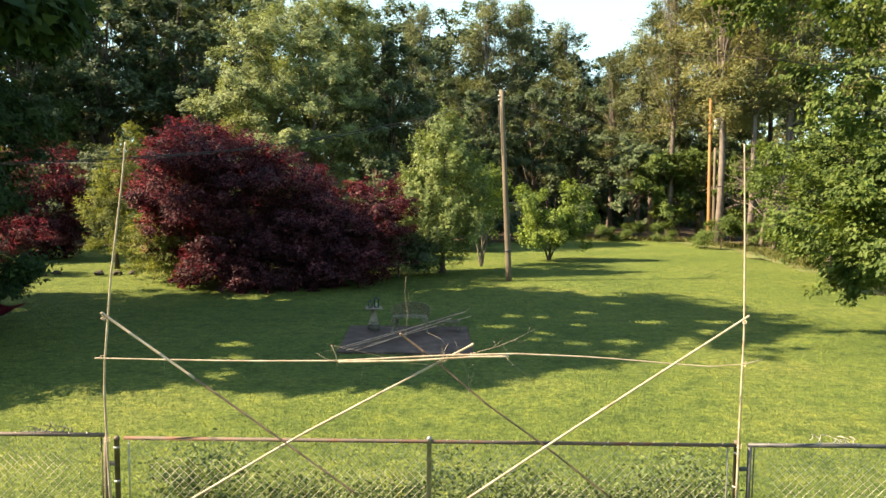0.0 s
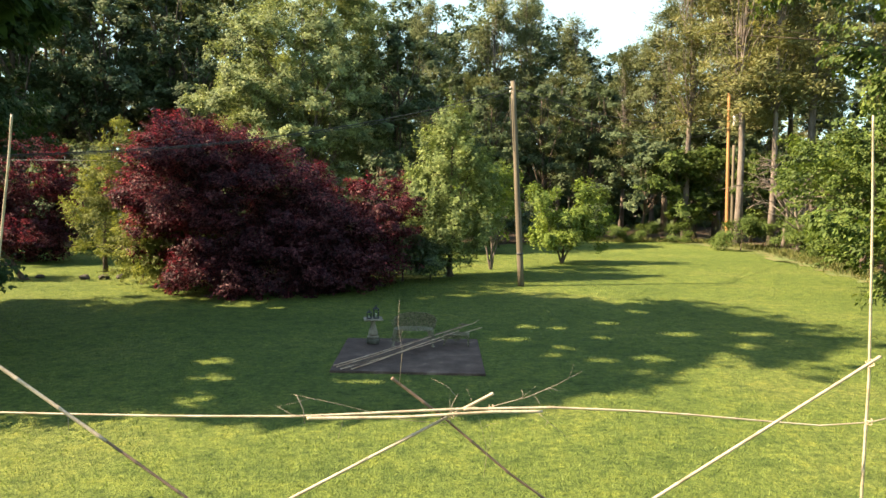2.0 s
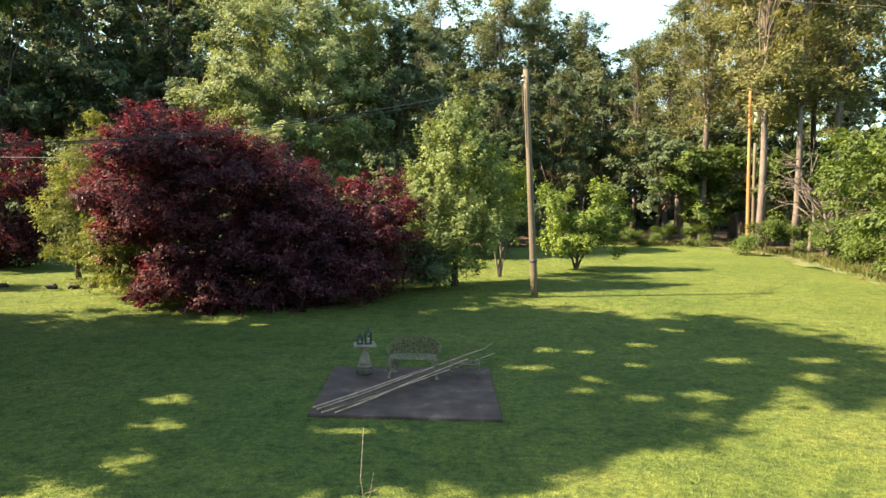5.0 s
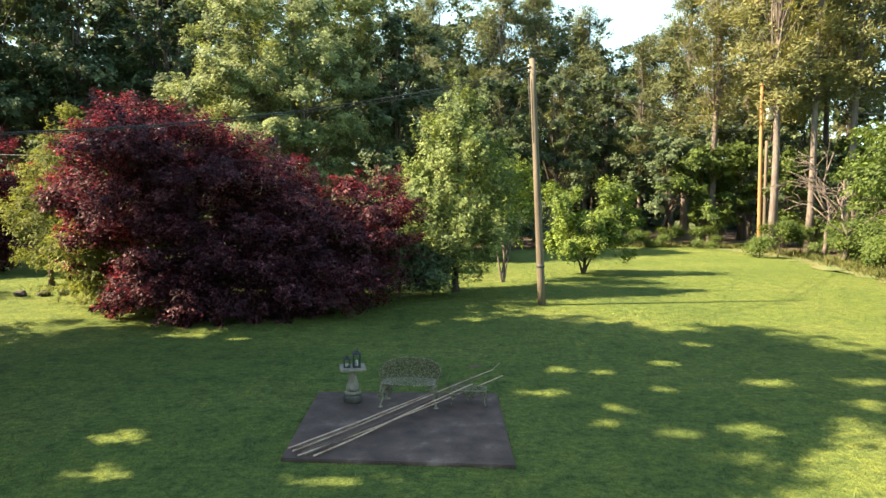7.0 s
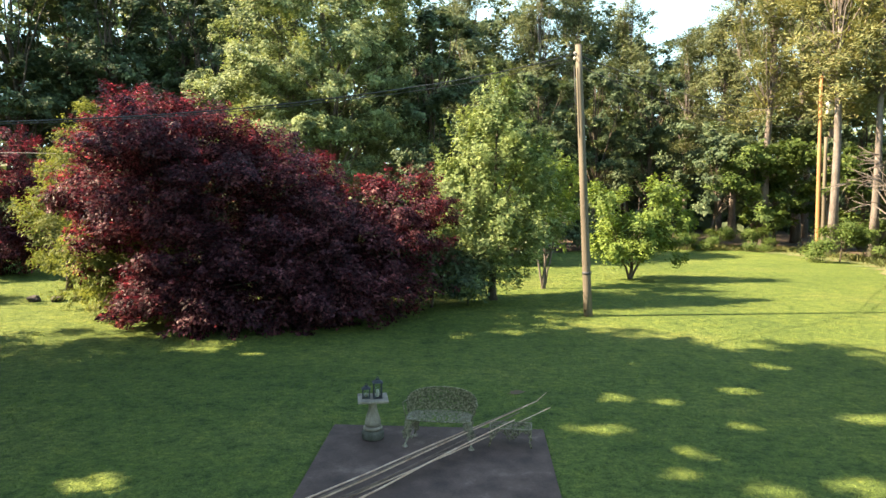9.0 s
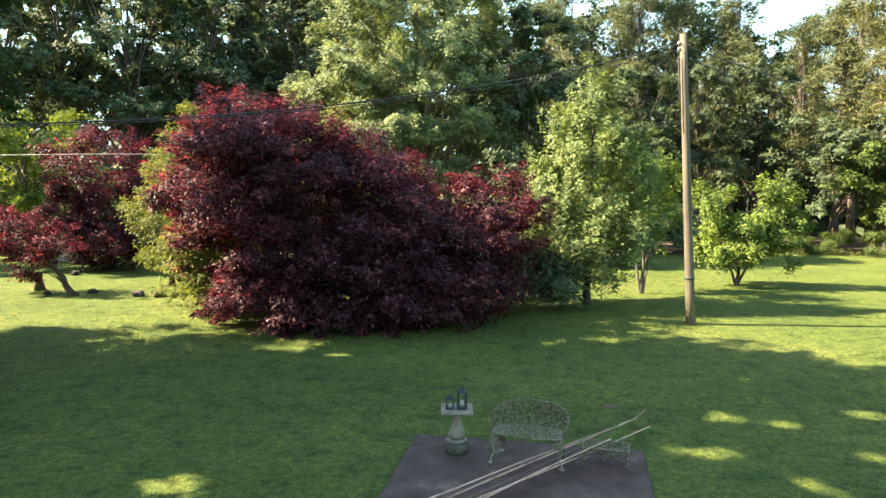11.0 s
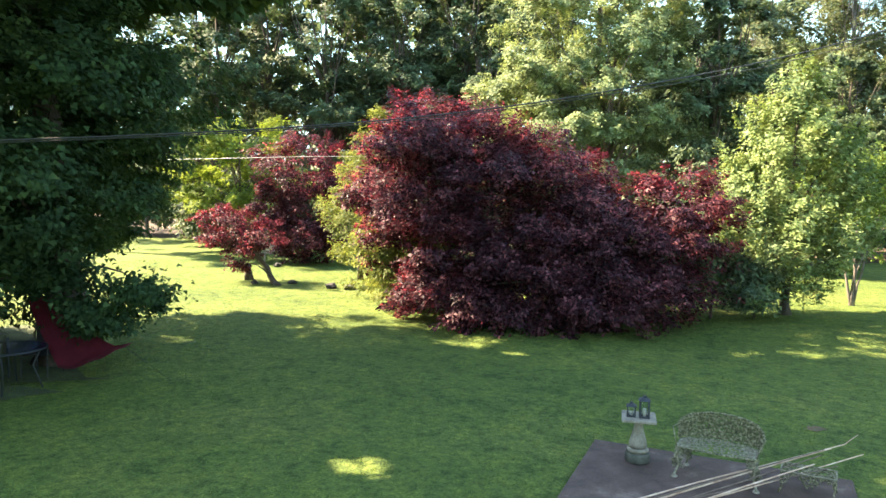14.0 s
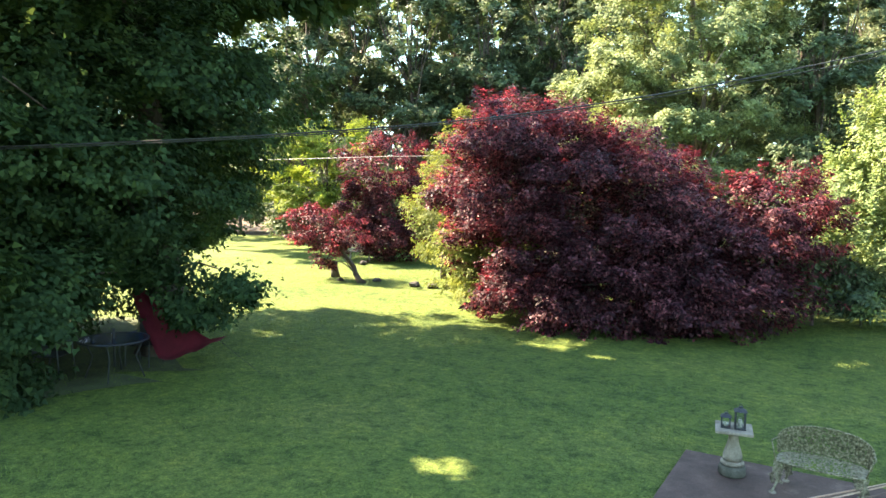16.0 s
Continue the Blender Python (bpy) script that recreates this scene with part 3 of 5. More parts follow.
tree("cypress_bush", -14.9, 31.5, "feathery golden-green conifer between two plums",
     [(0, 0, -0.1), (0, 0, 2), (0.4, 0, 5.6)], 0.1,
     [(0, -0.2, 1.7, 1.5, 1.2, 1.6), (0.3, -0.2, 3.3, 1.2, 1.0, 1.5), (0.7, -0.2, 4.6, 0.8, 0.7, 1.0), (1.2, -0.2, 5.7, 0.4, 0.4, 0.9)],
     400, 46, 0.13, YELLOW_LEAF, BARK, 43, limbs=10, spread=0.36, aspect=0.3, shoot=0.5, lift=0.5, tufts=6, under=-0.97, category="conifer")
tree("forsythia_bush", -11.6, 27.6, "yellow-green shrub with arching stems under the plum",
     [(0, 0, -0.05), (0.1, 0, 1.0), (0.2, 0, 2.2)], 0.05,
     [(-0.3, 0, 1.3, 1.0, 0.9, 1.1), (1.0, -0.7, 1.1, 0.9, 0.8, 0.9), (0.9, -0.2, 2.4, 0.9, 0.8, 0.8), (2.2, -1.0, 1.4, 0.7, 0.7, 0.8), (0.7, -1.0, 1.7, 0.8, 0.6, 1.2), (1.5, -1.5, 1.1, 0.7, 0.5, 0.9)], 380, 40, 0.12, YELLOW_LEAF, BARK, 44, limbs=10, spread=0.3, aspect=0.35, shoot=0.45, lift=0.2, tufts=5, under=-0.97, category="shrub")
tree("elm_tree", 13.8, 17.3, "overhanging green tree whose boughs droop over the lawn's edge",
     [(0, 0, -0.2), (-0.3, 0, 4), (-0.4, 0.3, 12)], 0.33,
     [(-3.3, -0.3, 2.6, 1.5, 1.6, 1.2), (-4.0, 0.6, 8.4, 2.7, 2.4, 1.1), (0.6, 0, 9, 4.2, 4.2, 4.6), (-1.6, 0.2, 4.2, 1.9, 2.0, 1.6), (-2.4, 0.2, 1.7, 1.1, 1.2, 0.8), (-3.1, 0, 6.0, 1.7, 1.8, 1.3), (-2.2, -0.2, 2.4, 1.9, 1.8, 1.4)],
     1300, 46, 0.14, ELM_LEAF, BARK, 51, limbs=5, limb=0.08, spread=0.42, aspect=0.6, droop=0.6, flat=0.4, tufts=9, shoot=0.6, lift=0.0,
     bare=(([(-0.3, 0.1, 5.2), (-2.5, 0.5, 6.5), (-5.2, 0.6, 7.0), (-7.8, 0.8, 7.2)], 0.038),))
mulberry = tree("mulberry_tree", 15.9, 26.8, "bushy sunlit green tree leaning over the lawn's edge",
                [(0, 0, -0.1), (-0.3, 0, 2), (-0.4, 0, 5.2)], 0.14,
                [(-1.5, 0, 4.6, 2.3, 2.3, 1.7), (-1.2, -0.5, 2.7, 2.0, 1.8, 1.4), (0.8, 0, 4.0, 2.4, 2.4, 2.2), (-0.4, -1.0, 1.4, 1.5, 1.5, 1.0)],
                520, 40, 0.145, ELM_LEAF, BARK, 52, limbs=24, spread=0.42, aspect=0.6, flat=0.4, droop=0.3, tufts=8, shoot=0.6, lift=0.15, group="bushy trees at the lawn's edge")
copy_thing(mulberry, moved(18.9, 33.8, 1.0, 130))

# ---------------------------------------------------------------- the woods
WOODS = "trees of the wood behind the lawn"
oak = tree("oak_tree", -24, 61, "tall dark woodland tree with a ragged crown", [(0, 0, -0.2), (0.3, 0, 8), (0, 0, 19)], 0.36,
           [(0, 0, 15, 4.6, 4.6, 4.8), (2.0, -0.5, 10.5, 3.6, 3.6, 3.2), (-2.5, 0.3, 11, 3.4, 3.4, 3.4), (0.3, 0.6, 19, 3.0, 3.0, 2.4)],
           520, 56, 0.285, WOOD_LEAF, BARK, 61, shards=True, group=WOODS, limbs=34, spread=0.6, aspect=0.7, shell=0.6, uneven=0.22, tufts=9, bough=0.28, shoot=0.95, lift=0.4)
gum = tree("gum_tree", -31, 58, "tall woodland tree with gaps of sky in its crown", [(0, 0, -0.2), (-0.3, 0, 9), (0.2, 0, 21)], 0.3,
           [(0, 0, 17.5, 3.4, 3.4, 5.2), (1.5, 0.5, 11, 2.8, 2.8, 3.4), (-1.5, 0, 7.5, 2.6, 2.6, 2.6)],
           480, 54, 0.27, WOOD_LEAF, BARK, 62, shards=True, group=WOODS, limbs=30, spread=0.6, aspect=0.7, shell=0.6, uneven=0.22, tufts=9, shoot=0.9, lift=0.4)
understory = tree("dogwood_tree", 15.4, 57.5, "green understorey tree at the wood's edge", [(0, 0, -0.1), (0.2, 0, 3), (0, 0, 8)], 0.15,
                  [(0, 0, 6.4, 3.0, 2.8, 2.4), (-1.2, -0.6, 3.8, 2.4, 2.2, 1.6), (1.4, 0, 4.2, 2.2, 2.2, 1.8)],
                  320, 42, 0.21, WOOD_LEAF, BARK, 63, shards=True, group=WOODS, limbs=22, spread=0.5, aspect=0.65, flat=0.5, shell=0.6, tufts=8, shoot=0.7, lift=0.2)
bush = tree("brush", 18.9, 47.0, "leafy green brush along the lawn's edge", [(0, 0, -0.05), (0.1, 0, 0.8), (0, 0, 1.8)], 0.04,
            [(0, 0, 1.2, 1.5, 1.3, 1.1), (0.9, 0.3, 0.8, 1.2, 1.2, 0.8), (-0.9, 0, 0.7, 1.1, 1.1, 0.7)],
            150, 60, 0.13, ELM_LEAF, BARK, 64, shards=True, category="brush", group="brush along the wood's edge", limbs=16, spread=0.4, shell=0.7)
shade_bush = tree("brush", 4.0, 52.0, "dark green brush in the shade of the wood", [(0, 0, -0.05), (0.1, 0, 1.2), (0, 0, 2.6)], 0.05,
                  [(0, 0, 1.9, 1.9, 1.7, 1.6), (1.1, 0.3, 1.2, 1.5, 1.5, 1.1), (-1.1, 0, 1.0, 1.4, 1.4, 1.0)],
                  170, 44, 0.21, WOOD_LEAF, BARK, 65, shards=True, category="brush", group="brush along the wood's edge", limbs=14, spread=0.5, shell=0.7)
# lighter leaves than the other dogwoods: the sunlight is partly in their colour
sunny = tree("dogwood_tree", 17.4, 56.0, "sunlit green understorey tree at the lawn's edge", [(0, 0, -0.1), (0.2, 0, 3), (0, 0, 7)], 0.13,
             [(0, 0, 5.6, 2.2, 2.2, 1.9), (-1.5, -0.8, 3.9, 1.7, 1.6, 1.5), (1.6, -0.2, 3.6, 1.8, 1.7, 1.4), (0.2, -1.2, 2.0, 2.0, 1.6, 1.3)],
             330, 42, 0.19, ELM_LEAF, BARK, 67, shards=True, group=WOODS, limbs=14, spread=0.45, aspect=0.65, flat=0.6, shell=0.7, uneven=0.25, tufts=7, shoot=0.65, lift=0.3)
for x, y, s, a in [(19.6, 57.5, 1.05, 100), (22.8, 54.5, 0.95, 20), (25.8, 47.5, 0.9, 80), (24.0, 42.0, 0.95, 150), (22.8, 36.2, 0.95, 220), (21.4, 30.4, 0.9, 310), (28.5, 53, 1.1, 10)]:
    copy_thing(sunny, moved(x, y, s, a))
# the last three oaks are unseen, added to block sky and sun
OAKS = [(-33, 54.5, 0.95, 310), (-27, 56.5, 0.9, 180), (-40, 50, 0.9, 100), (-41, 57, 1.0, 40), (-3.6, 48.5, 0.66, 70), (-5.5, 56, 0.7, 20), (-1.0, 59, 0.62, 200), (3.2, 57, 0.56, 110), (7.6, 61, 0.6, 300), (12.2, 63, 0.62, 50),
        (-28, 72, 1.15, 160), (-20, 57, 0.8, 100), (-24, 10, 0.6, 33), (-26.5, 14.5, 0.7, 210), (-33.5, 34.6, 0.66, 150)]
for x, y, s, a in OAKS:
    copy_thing(oak, moved(x, y, s, a))
far_oak = tree("oak_tree", -13, 80, "hazy green tree in the back row of the wood", [(0, 0, -0.2), (0.3, 0, 8), (0, 0, 19)], 0.33,
               [(0, 0, 15, 4.8, 4.6, 5.0), (2.6, -0.5, 10.5, 3.6, 3.6, 3.6), (-2.8, 0.3, 10, 3.6, 3.4, 3.8), (0.3, 0.6, 18.6, 3.2, 3.0, 2.4), (0, 0, 6.5, 3.8, 3.4, 2.8)],
               300, 42, 0.33, WOOD_LEAF, BARK, 66, shards=True, tufts=6, group=WOODS, limbs=20, spread=0.75, shoot=0.9, lift=0.4, aspect=0.7, shell=0.6, uneven=0.2)
for x, y, s, a in [(-6.5, 76, 0.88, 15), (0.8, 79, 0.92, 95), (10.4, 80, 0.9, 165), (16.2, 77, 0.8, 285), (-36, 64, 1.1, 130), (-17, 64, 1.05, 220), (-47, 55, 1.0, 210), (-7.5, 84, 1.24, 40), (-1.8, 86, 1.25, 130), (4.2, 85, 1.27, 250), (9.4, 87, 1.25, 10), (14.6, 86, 1.08, 75), (19.6, 85, 0.97, 200), (25, 82, 1.0, 310)]:
    copy_thing(far_oak, moved(x, y, s, a))
for x, y, s, a in [(-27, 66, 1.05, 90), (-21, 70, 1.1, 200), (-45, 61, 1.0, 170), (-38, 71, 1.1, 290), 
                   (35, 58, 0.9, 75)]:
    copy_thing(gum, moved(x, y, s, a))
for x, y, s, a in [(2.5, 66, 1.2, 10), (-3.2, 44, 0.75, 300), (-33, 48, 0.9, 270), (-23, 48, 0.8, 330), (-41, 44, 1.0, 60), (-16.5, 50, 0.75, 120), (13, 65, 1.0, 170), (20.2, 62, 1.2, 40), (25.2, 57, 1.25, 260), (30.5, 46, 1.2, 190)]:
    copy_thing(understory, moved(x, y, s, a))
for x, y, s, a in [(15.0, 54.8, 0.7, 20), (17.2, 54.2, 0.75, 80), (22.0, 50.5, 0.9, 140), (22.4, 46.0, 1.0, 200), (21.8, 42.5, 1.1, 260), (21.2, 38.8, 1.0, 320), (20.8, 35.6, 1.0, 30),
                   (20.2, 32.4, 1.05, 90), (19.6, 29.0, 1.0, 150), (12.6, 53.5, 0.6, 210), (23.6, 44, 1.2, 270), (22.4, 39.5, 1.3, 310)]:
    copy_thing(bush, moved(x, y, s, a))
for x, y, s, a in [(7.4, 54, 0.9, 60), (0.4, 50, 1.0, 120), (10.6, 56, 0.9, 180), (-4.5, 50, 1.0, 240), (-13, 46.5, 1.1, 300), (-19, 47, 1.1, 15), (-26, 46.5, 1.0, 75), (-31, 45.5, 1.1, 135), (-23.5, 42.5, 1.1, 50), (-28.5, 43.5, 1.3, 200), (-33.5, 42, 1.3, 320), (-19, 42, 1.0, 260),
                   (-37, 46, 1.2, 195), (-1.5, 46, 0.9, 255), (-44, 46, 1.3, 35), (2.2, 43.2, 0.7, 95), (-2.6, 38.5, 0.9, 155), (-3.6, 31.6, 0.8, 215), (-1.9, 29.2, 0.72, 40), (-0.8, 29.7, 0.6, 100), (-5.2, 33.6, 1.0, 275)]:
    copy_thing(shade_bush, moved(x, y, s, a))
rng = np.random.default_rng(80)
n = 26000
wall = np.concatenate([np.stack([rng.uniform(-120, 110, n), rng.uniform(82, 112, n), 15 * rng.random(n) ** 1.25], axis=1),
                       np.stack([rng.uniform(48, 75, n // 4), rng.uniform(5, 90, n // 4), 14 * rng.random(n // 4)], axis=1),
                       np.stack([rng.uniform(-110, -72, n // 4), rng.uniform(20, 90, n // 4), 14 * rng.random(n // 4)], axis=1)])
n = 15000
far = np.stack([rng.uniform(-110, 105, n), rng.uniform(84, 112, n), 6 + 25 * rng.random(n)], axis=1)
side = far[:, 0] / far[:, 1]
far = far[(side < -0.1 - 0.05 * np.sin(far[:, 2])) | (side > 0.37 + 0.03 * np.sin(far[:, 2] * 0.7))]
n = 9000
low = np.stack([rng.uniform(-60, 75, n), rng.uniform(74, 96, n), 6.5 * rng.random(n)], axis=1)
wall[:, 2] *= 0.8 + 0.25 * np.sin(wall[:, 0] * 0.35) + 0.15 * np.sin(wall[:, 0] * 0.9 + 1)
# unseen woods added behind the start and beyond the big maple, blocking low sky
near = np.concatenate([np.stack([rng.uniform(-70, 70, 9000), rng.uniform(-60, -34, 9000), 15 * rng.random(9000)], axis=1),
                       np.stack([rng.uniform(-76, -56, 9000), rng.uniform(-50, 50, 9000), 20 * rng.random(9000)], axis=1)])
wall = np.concatenate([wall, far, near, low])
size = rng.uniform(0.7, 1.7, len(wall))
v, f = leaf_arrays(rng, wall, rng.normal(size=wall.shape) + np.array([0, -0.6, 0.6]), rng.normal(size=wall.shape), size, size * 0.7)
tagged(part("far_woods", tri_mesh("far_woods", v, f), WOOD_LEAF), "dense dark woodland far behind the lawn", "woods", kind="stuff")
pine_a = pine("pine_tree", 4.5, 76, "tall loblolly pine with a dense blue-green crown", 23.8, 0.3, 0.26, 4.8, 71, boughs=64, per=430)
pine_b = pine("pine_tree", 13.1, 76, "tall loblolly pine with an open crown", 21.2, 0.25, 0.33, 3.9, 72, boughs=50, per=430)
pine_c = pine("pine_tree", 20.2, 50.6, "straight grey-trunked pine with browning needles high up", 25, 0.25, 0.34, 3.0, 73, BROWN_NEEDLE, boughs=60, per=330)
pine_d = pine("pine_tree", 24.7, 50.4, "pale-trunked pine with a bare trunk and sparse green boughs", 25, 0.25, 0.38, 3.0, 74, BROWN_NEEDLE, boughs=44, per=330, lean=0.3)
for x, y, s, a, h in [(7.9, 77.5, 0.85, 100, 1.2), (21.0, 70, 0.92, 300, 1.0), (27.0, 70, 1.0, 150, 1.05), (23.4, 63, 0.95, 20, 1.1), (-17.5, 68, 0.9, 80, 1.1)]:
    copy_thing(pine_a, moved(x, y, s, a, h))
for x, y, s, a, h in [(-2.5, 76, 0.8, 60, 1.34), (16.2, 68, 0.82, 140, 0.98), (1.2, 72, 0.75, 220, 0.95), (10.6, 70, 0.72, 290, 0.98), (18.6, 66, 0.8, 10, 1.05)]:
    copy_thing(pine_b, moved(x, y, s, a, h))
for x, y, s, a in [(18.5, 56.5, 1.0, 120), (22.4, 56, 1.0, 240), (30, 60, 1.0, 50)]:
    copy_thing(pine_c, moved(x, y, s, a))
for x, y, s, a in [(25.5, 51.2, 1.0, 140), (22.3, 50.2, 0.9, 250), (28.5, 49, 1.0, 30), (26.5, 57, 1.0, 300)]:
    copy_thing(pine_d, moved(x, y, s, a))



def dead_tree(x, y, height, seed):
    """A leafless tree: a crooked trunk whose pale limbs fork and fork again."""
    rng = np.random.default_rng(seed)
    ob = thing("dead_tree", x, y, 0, "leafless dead tree with pale tangled limbs among the pines", "tree")
    path = np.array([[0, 0, -0.1], [0.2, 0, height * 0.35], [-0.2, 0.1, height * 0.7], [0.3, 0, height]])
    tips = [np.array([rng.normal() * 1.5, rng.normal() * 1.0, height * rng.uniform(0.45, 1.05)]) for _ in range(16)]
    part("trunk", tri_mesh("trunk", *trunk_arrays(rng, path, 0.13, tips, 0.45)), PINE_BARK, ob)
    for tip in tips:
        way = unit((tip - np.array([0, 0, tip[2] - 0.4]))[None])[0]
        ends = [tip + way * rng.uniform(0.3, 1.0) + rng.normal(size=3) * 0.45 for _ in range(4)]
        pieces = [tube_arrays([tip - way * 0.25, (tip + e) / 2 + rng.normal(size=3) * 0.06, e], [0.022, 0.015, 0.006], 4) for e in ends]
        part("branch", tri_mesh("branch", *joined(pieces)), PINE_BARK, ob)
    return ob


dead_tree(22.0, 47.8, 6.2, 88)
dead_tree(21.0, 44.0, 4.2, 89)

# tall dry grass where the lawn meets the brush
rng = np.random.default_rng(95)
line = np.array([(10.6, 54.6), (15.5, 55.2), (19.8, 53.6), (20.6, 45.5), (19.4, 38), (18.3, 31), (16.8, 24)])
s = rng.random(9000) * 6
k = np.minimum(s.astype(int), 5)
foot = line[k] + (line[k + 1] - line[k]) * (s - k)[:, None] + rng.normal(size=(9000, 2)) * np.array([0.5, 0.45])
tall = rng.uniform(0.12, 0.5, 9000)
p = np.column_stack([foot, np.zeros(9000)])
v, f = leaf_arrays(rng, p, rng.normal(size=p.shape), rng.normal(size=p.shape) * 0.35 + np.array([0, 0, 1.0]), tall, np.full(9000, 0.035))
tagged(part("tall_grass", tri_mesh("tall_grass", v, f), leaf_material("dry_grass", (0.075, 0.11, 0.03), (0.12, 0.145, 0.05), (0.21, 0.19, 0.09), 0.3)),
       "unmown dry grass along the edge of the lawn", "grass", kind="stuff")


# ---------------------------------------------------------------- grass and weeds
GRASS = np.random.default_rng(91)


def blades(name, count, xs, ys, tall, wide, label, skip=()):
    """Short grass blades, one triangle each, thicker near the fence."""
    k = GRASS.random(count)
    x, y = GRASS.uniform(*xs, count), ys[0] + (ys[1] - ys[0]) * k ** 1.9
    keep = np.ones(count, bool)
    for x0, y0, x1, y1 in skip:
        keep &= ~((x > x0) & (x < x1) & (y > y0) & (y < y1))
    x, y = x[keep], y[keep]
    tuft = 0.6 + 0.5 * np.sin(x * 2.1 + np.sin(y * 1.3) * 2) * np.sin(y * 1.7 + x * 0.6)
    h = tall * GRASS.uniform(0.5, 1.2, len(x)) * (0.75 + 0.5 * tuft)
    a = GRASS.uniform(0, 2 * math.pi, len(x))
    w = wide * GRASS.uniform(0.6, 1.4, len(x))
    foot = np.stack([x, y, np.full(len(x), -0.004)], axis=1)
    side = np.stack([np.cos(a), np.sin(a), np.zeros(len(x))], axis=1) * w[:, None] * 0.5
    lean = GRASS.normal(size=(len(x), 2)) * h[:, None] * 0.55
    tip = foot + np.stack([lean[:, 0], lean[:, 1], h], axis=1)
    v = np.stack([foot - side, foot + side, tip], axis=1).reshape(-1, 3)
    f = np.arange(len(v)).reshape(-1, 3)
    return tagged(part(name, tri_mesh(name, v, f), GRASS_BLADE), label, "grass", kind="stuff")


SLAB = (-2.38, 14.97, 0.68, 18.1)
blades("grass", 230000, (-28, 18), (7.0, 42), 0.052, 0.012, "short mown grass blades of the lawn", [SLAB])


def weeds():
    rng = np.random.default_rng(92)
    n = 150
    c = np.stack([rng.uniform(-3.1, 3.0, n), rng.uniform(6.95, 7.75, n), np.zeros(n)], axis=1)
    c[:, 2] = rng.uniform(0.04, 0.62, n) * (0.7 + 0.3 * np.sin(c[:, 0] * 2.2 + 1.0))
    who = np.repeat(np.arange(n), 70)
    p = c[who] + rng.normal(size=(len(who), 3)) * np.array([0.13, 0.12, 0.09])
    p[:, 2] = np.maximum(p[:, 2], 0.01)
    s = rng.uniform(0.04, 0.085, len(p))
    v, f = leaf_arrays(rng, p, rng.normal(size=p.shape) + np.array([0, 0, 1.1]), rng.normal(size=p.shape), s, s * 0.5)
    pieces = [(v, f)]
    for k in range(90):
        a = np.array([rng.uniform(-3.1, 3.0), rng.uniform(6.95, 7.6), 0])
        h = rng.uniform(0.2, 0.6)
        b = a + np.array([rng.normal() * 0.15, rng.normal() * 0.1, h])
        pieces.append(tube_arrays([a, (a + b) / 2 + rng.normal(size=3) * 0.03, b], [0.005, 0.004, 0.002], 3))
    tagged(part("weeds", tri_mesh("weeds", *joined(pieces)), WEED_LEAF), "rank green weeds and brambles along the wire fence", "weeds", kind="stuff")


weeds()

# ---------------------------------------------------------------- more materials
BAMBOO = rough_material("bamboo", [(0.3, (0.20, 0.155, 0.10)), (0.5, (0.36, 0.31, 0.225)), (0.75, (0.47, 0.425, 0.335))], 5.0, 90.0, 0.55, 0.15, (1, 1, 1))
DARK_BAMBOO = rough_material("dark_bamboo", [(0.3, (0.10, 0.064, 0.044)), (0.6, (0.175, 0.122, 0.086)), (0.8, (0.28, 0.21, 0.155))], 9.0, 90.0, 0.7, 0.2)
TWIG = rough_material("dry_twig", [(0.3, (0.17, 0.14, 0.105)), (0.55, (0.28, 0.245, 0.19)), (0.8, (0.40, 0.36, 0.29))], 9.0, 90.0, 0.75, 0.2)
CANE = rough_material("dry_cane", [(0.3, (0.36, 0.205, 0.125)), (0.5, (0.58, 0.40, 0.275)), (0.72, (0.78, 0.62, 0.47))], 5.0, 70.0, 0.65, 0.2)
POST_STEEL = rough_material("weathered_post", [(0.3, (0.075, 0.062, 0.052)), (0.6, (0.14, 0.115, 0.095)), (0.8, (0.19, 0.15, 0.12))], 9.0, 90.0, 0.7, 0.2, metal=0.2)
GALVANISED = rough_material("galvanised_steel", [(0.3, (0.20, 0.21, 0.22)), (0.6, (0.34, 0.35, 0.36)), (0.8, (0.45, 0.45, 0.44))], 14.0, 120.0, 0.55, 0.1, metal=0.55)
RUSTY = rough_material("rusty_steel", [(0.35, (0.075, 0.068, 0.06)), (0.5, (0.11, 0.085, 0.068)), (0.62, (0.125, 0.062, 0.038)), (0.8, (0.075, 0.034, 0.022))], 3.2, 90.0, 0.75, 0.2, metal=0.2)
WIRE = rough_material("fence_wire", [(0.3, (0.36, 0.34, 0.28)), (0.7, (0.55, 0.53, 0.46))], 20.0, 150.0, 0.5, 0.0, metal=0.3)
DARK_STEEL = rough_material("dark_painted_steel", [(0.3, (0.03, 0.035, 0.04)), (0.7, (0.07, 0.075, 0.08))], 12.0, 90.0, 0.5, 0.1)
CONCRETE = rough_material("stained_concrete", [(0.3, (0.040, 0.024, 0.017)), (0.46, (0.070, 0.044, 0.032)), (0.6, (0.105, 0.069, 0.051)), (0.74, (0.22, 0.16, 0.12))], 2.1, 55.0, 0.85, 0.45)
STONE = rough_material("cast_stone", [(0.3, (0.14, 0.12, 0.085)), (0.55, (0.27, 0.238, 0.18)), (0.8, (0.41, 0.37, 0.29))], 7.0, 90.0, 0.85, 0.4)
MOSSY = rough_material("mossy_stone", [(0.3, (0.04, 0.042, 0.028)), (0.6, (0.095, 0.092, 0.07)), (0.8, (0.17, 0.16, 0.13))], 8.0, 80.0, 0.9, 0.5)
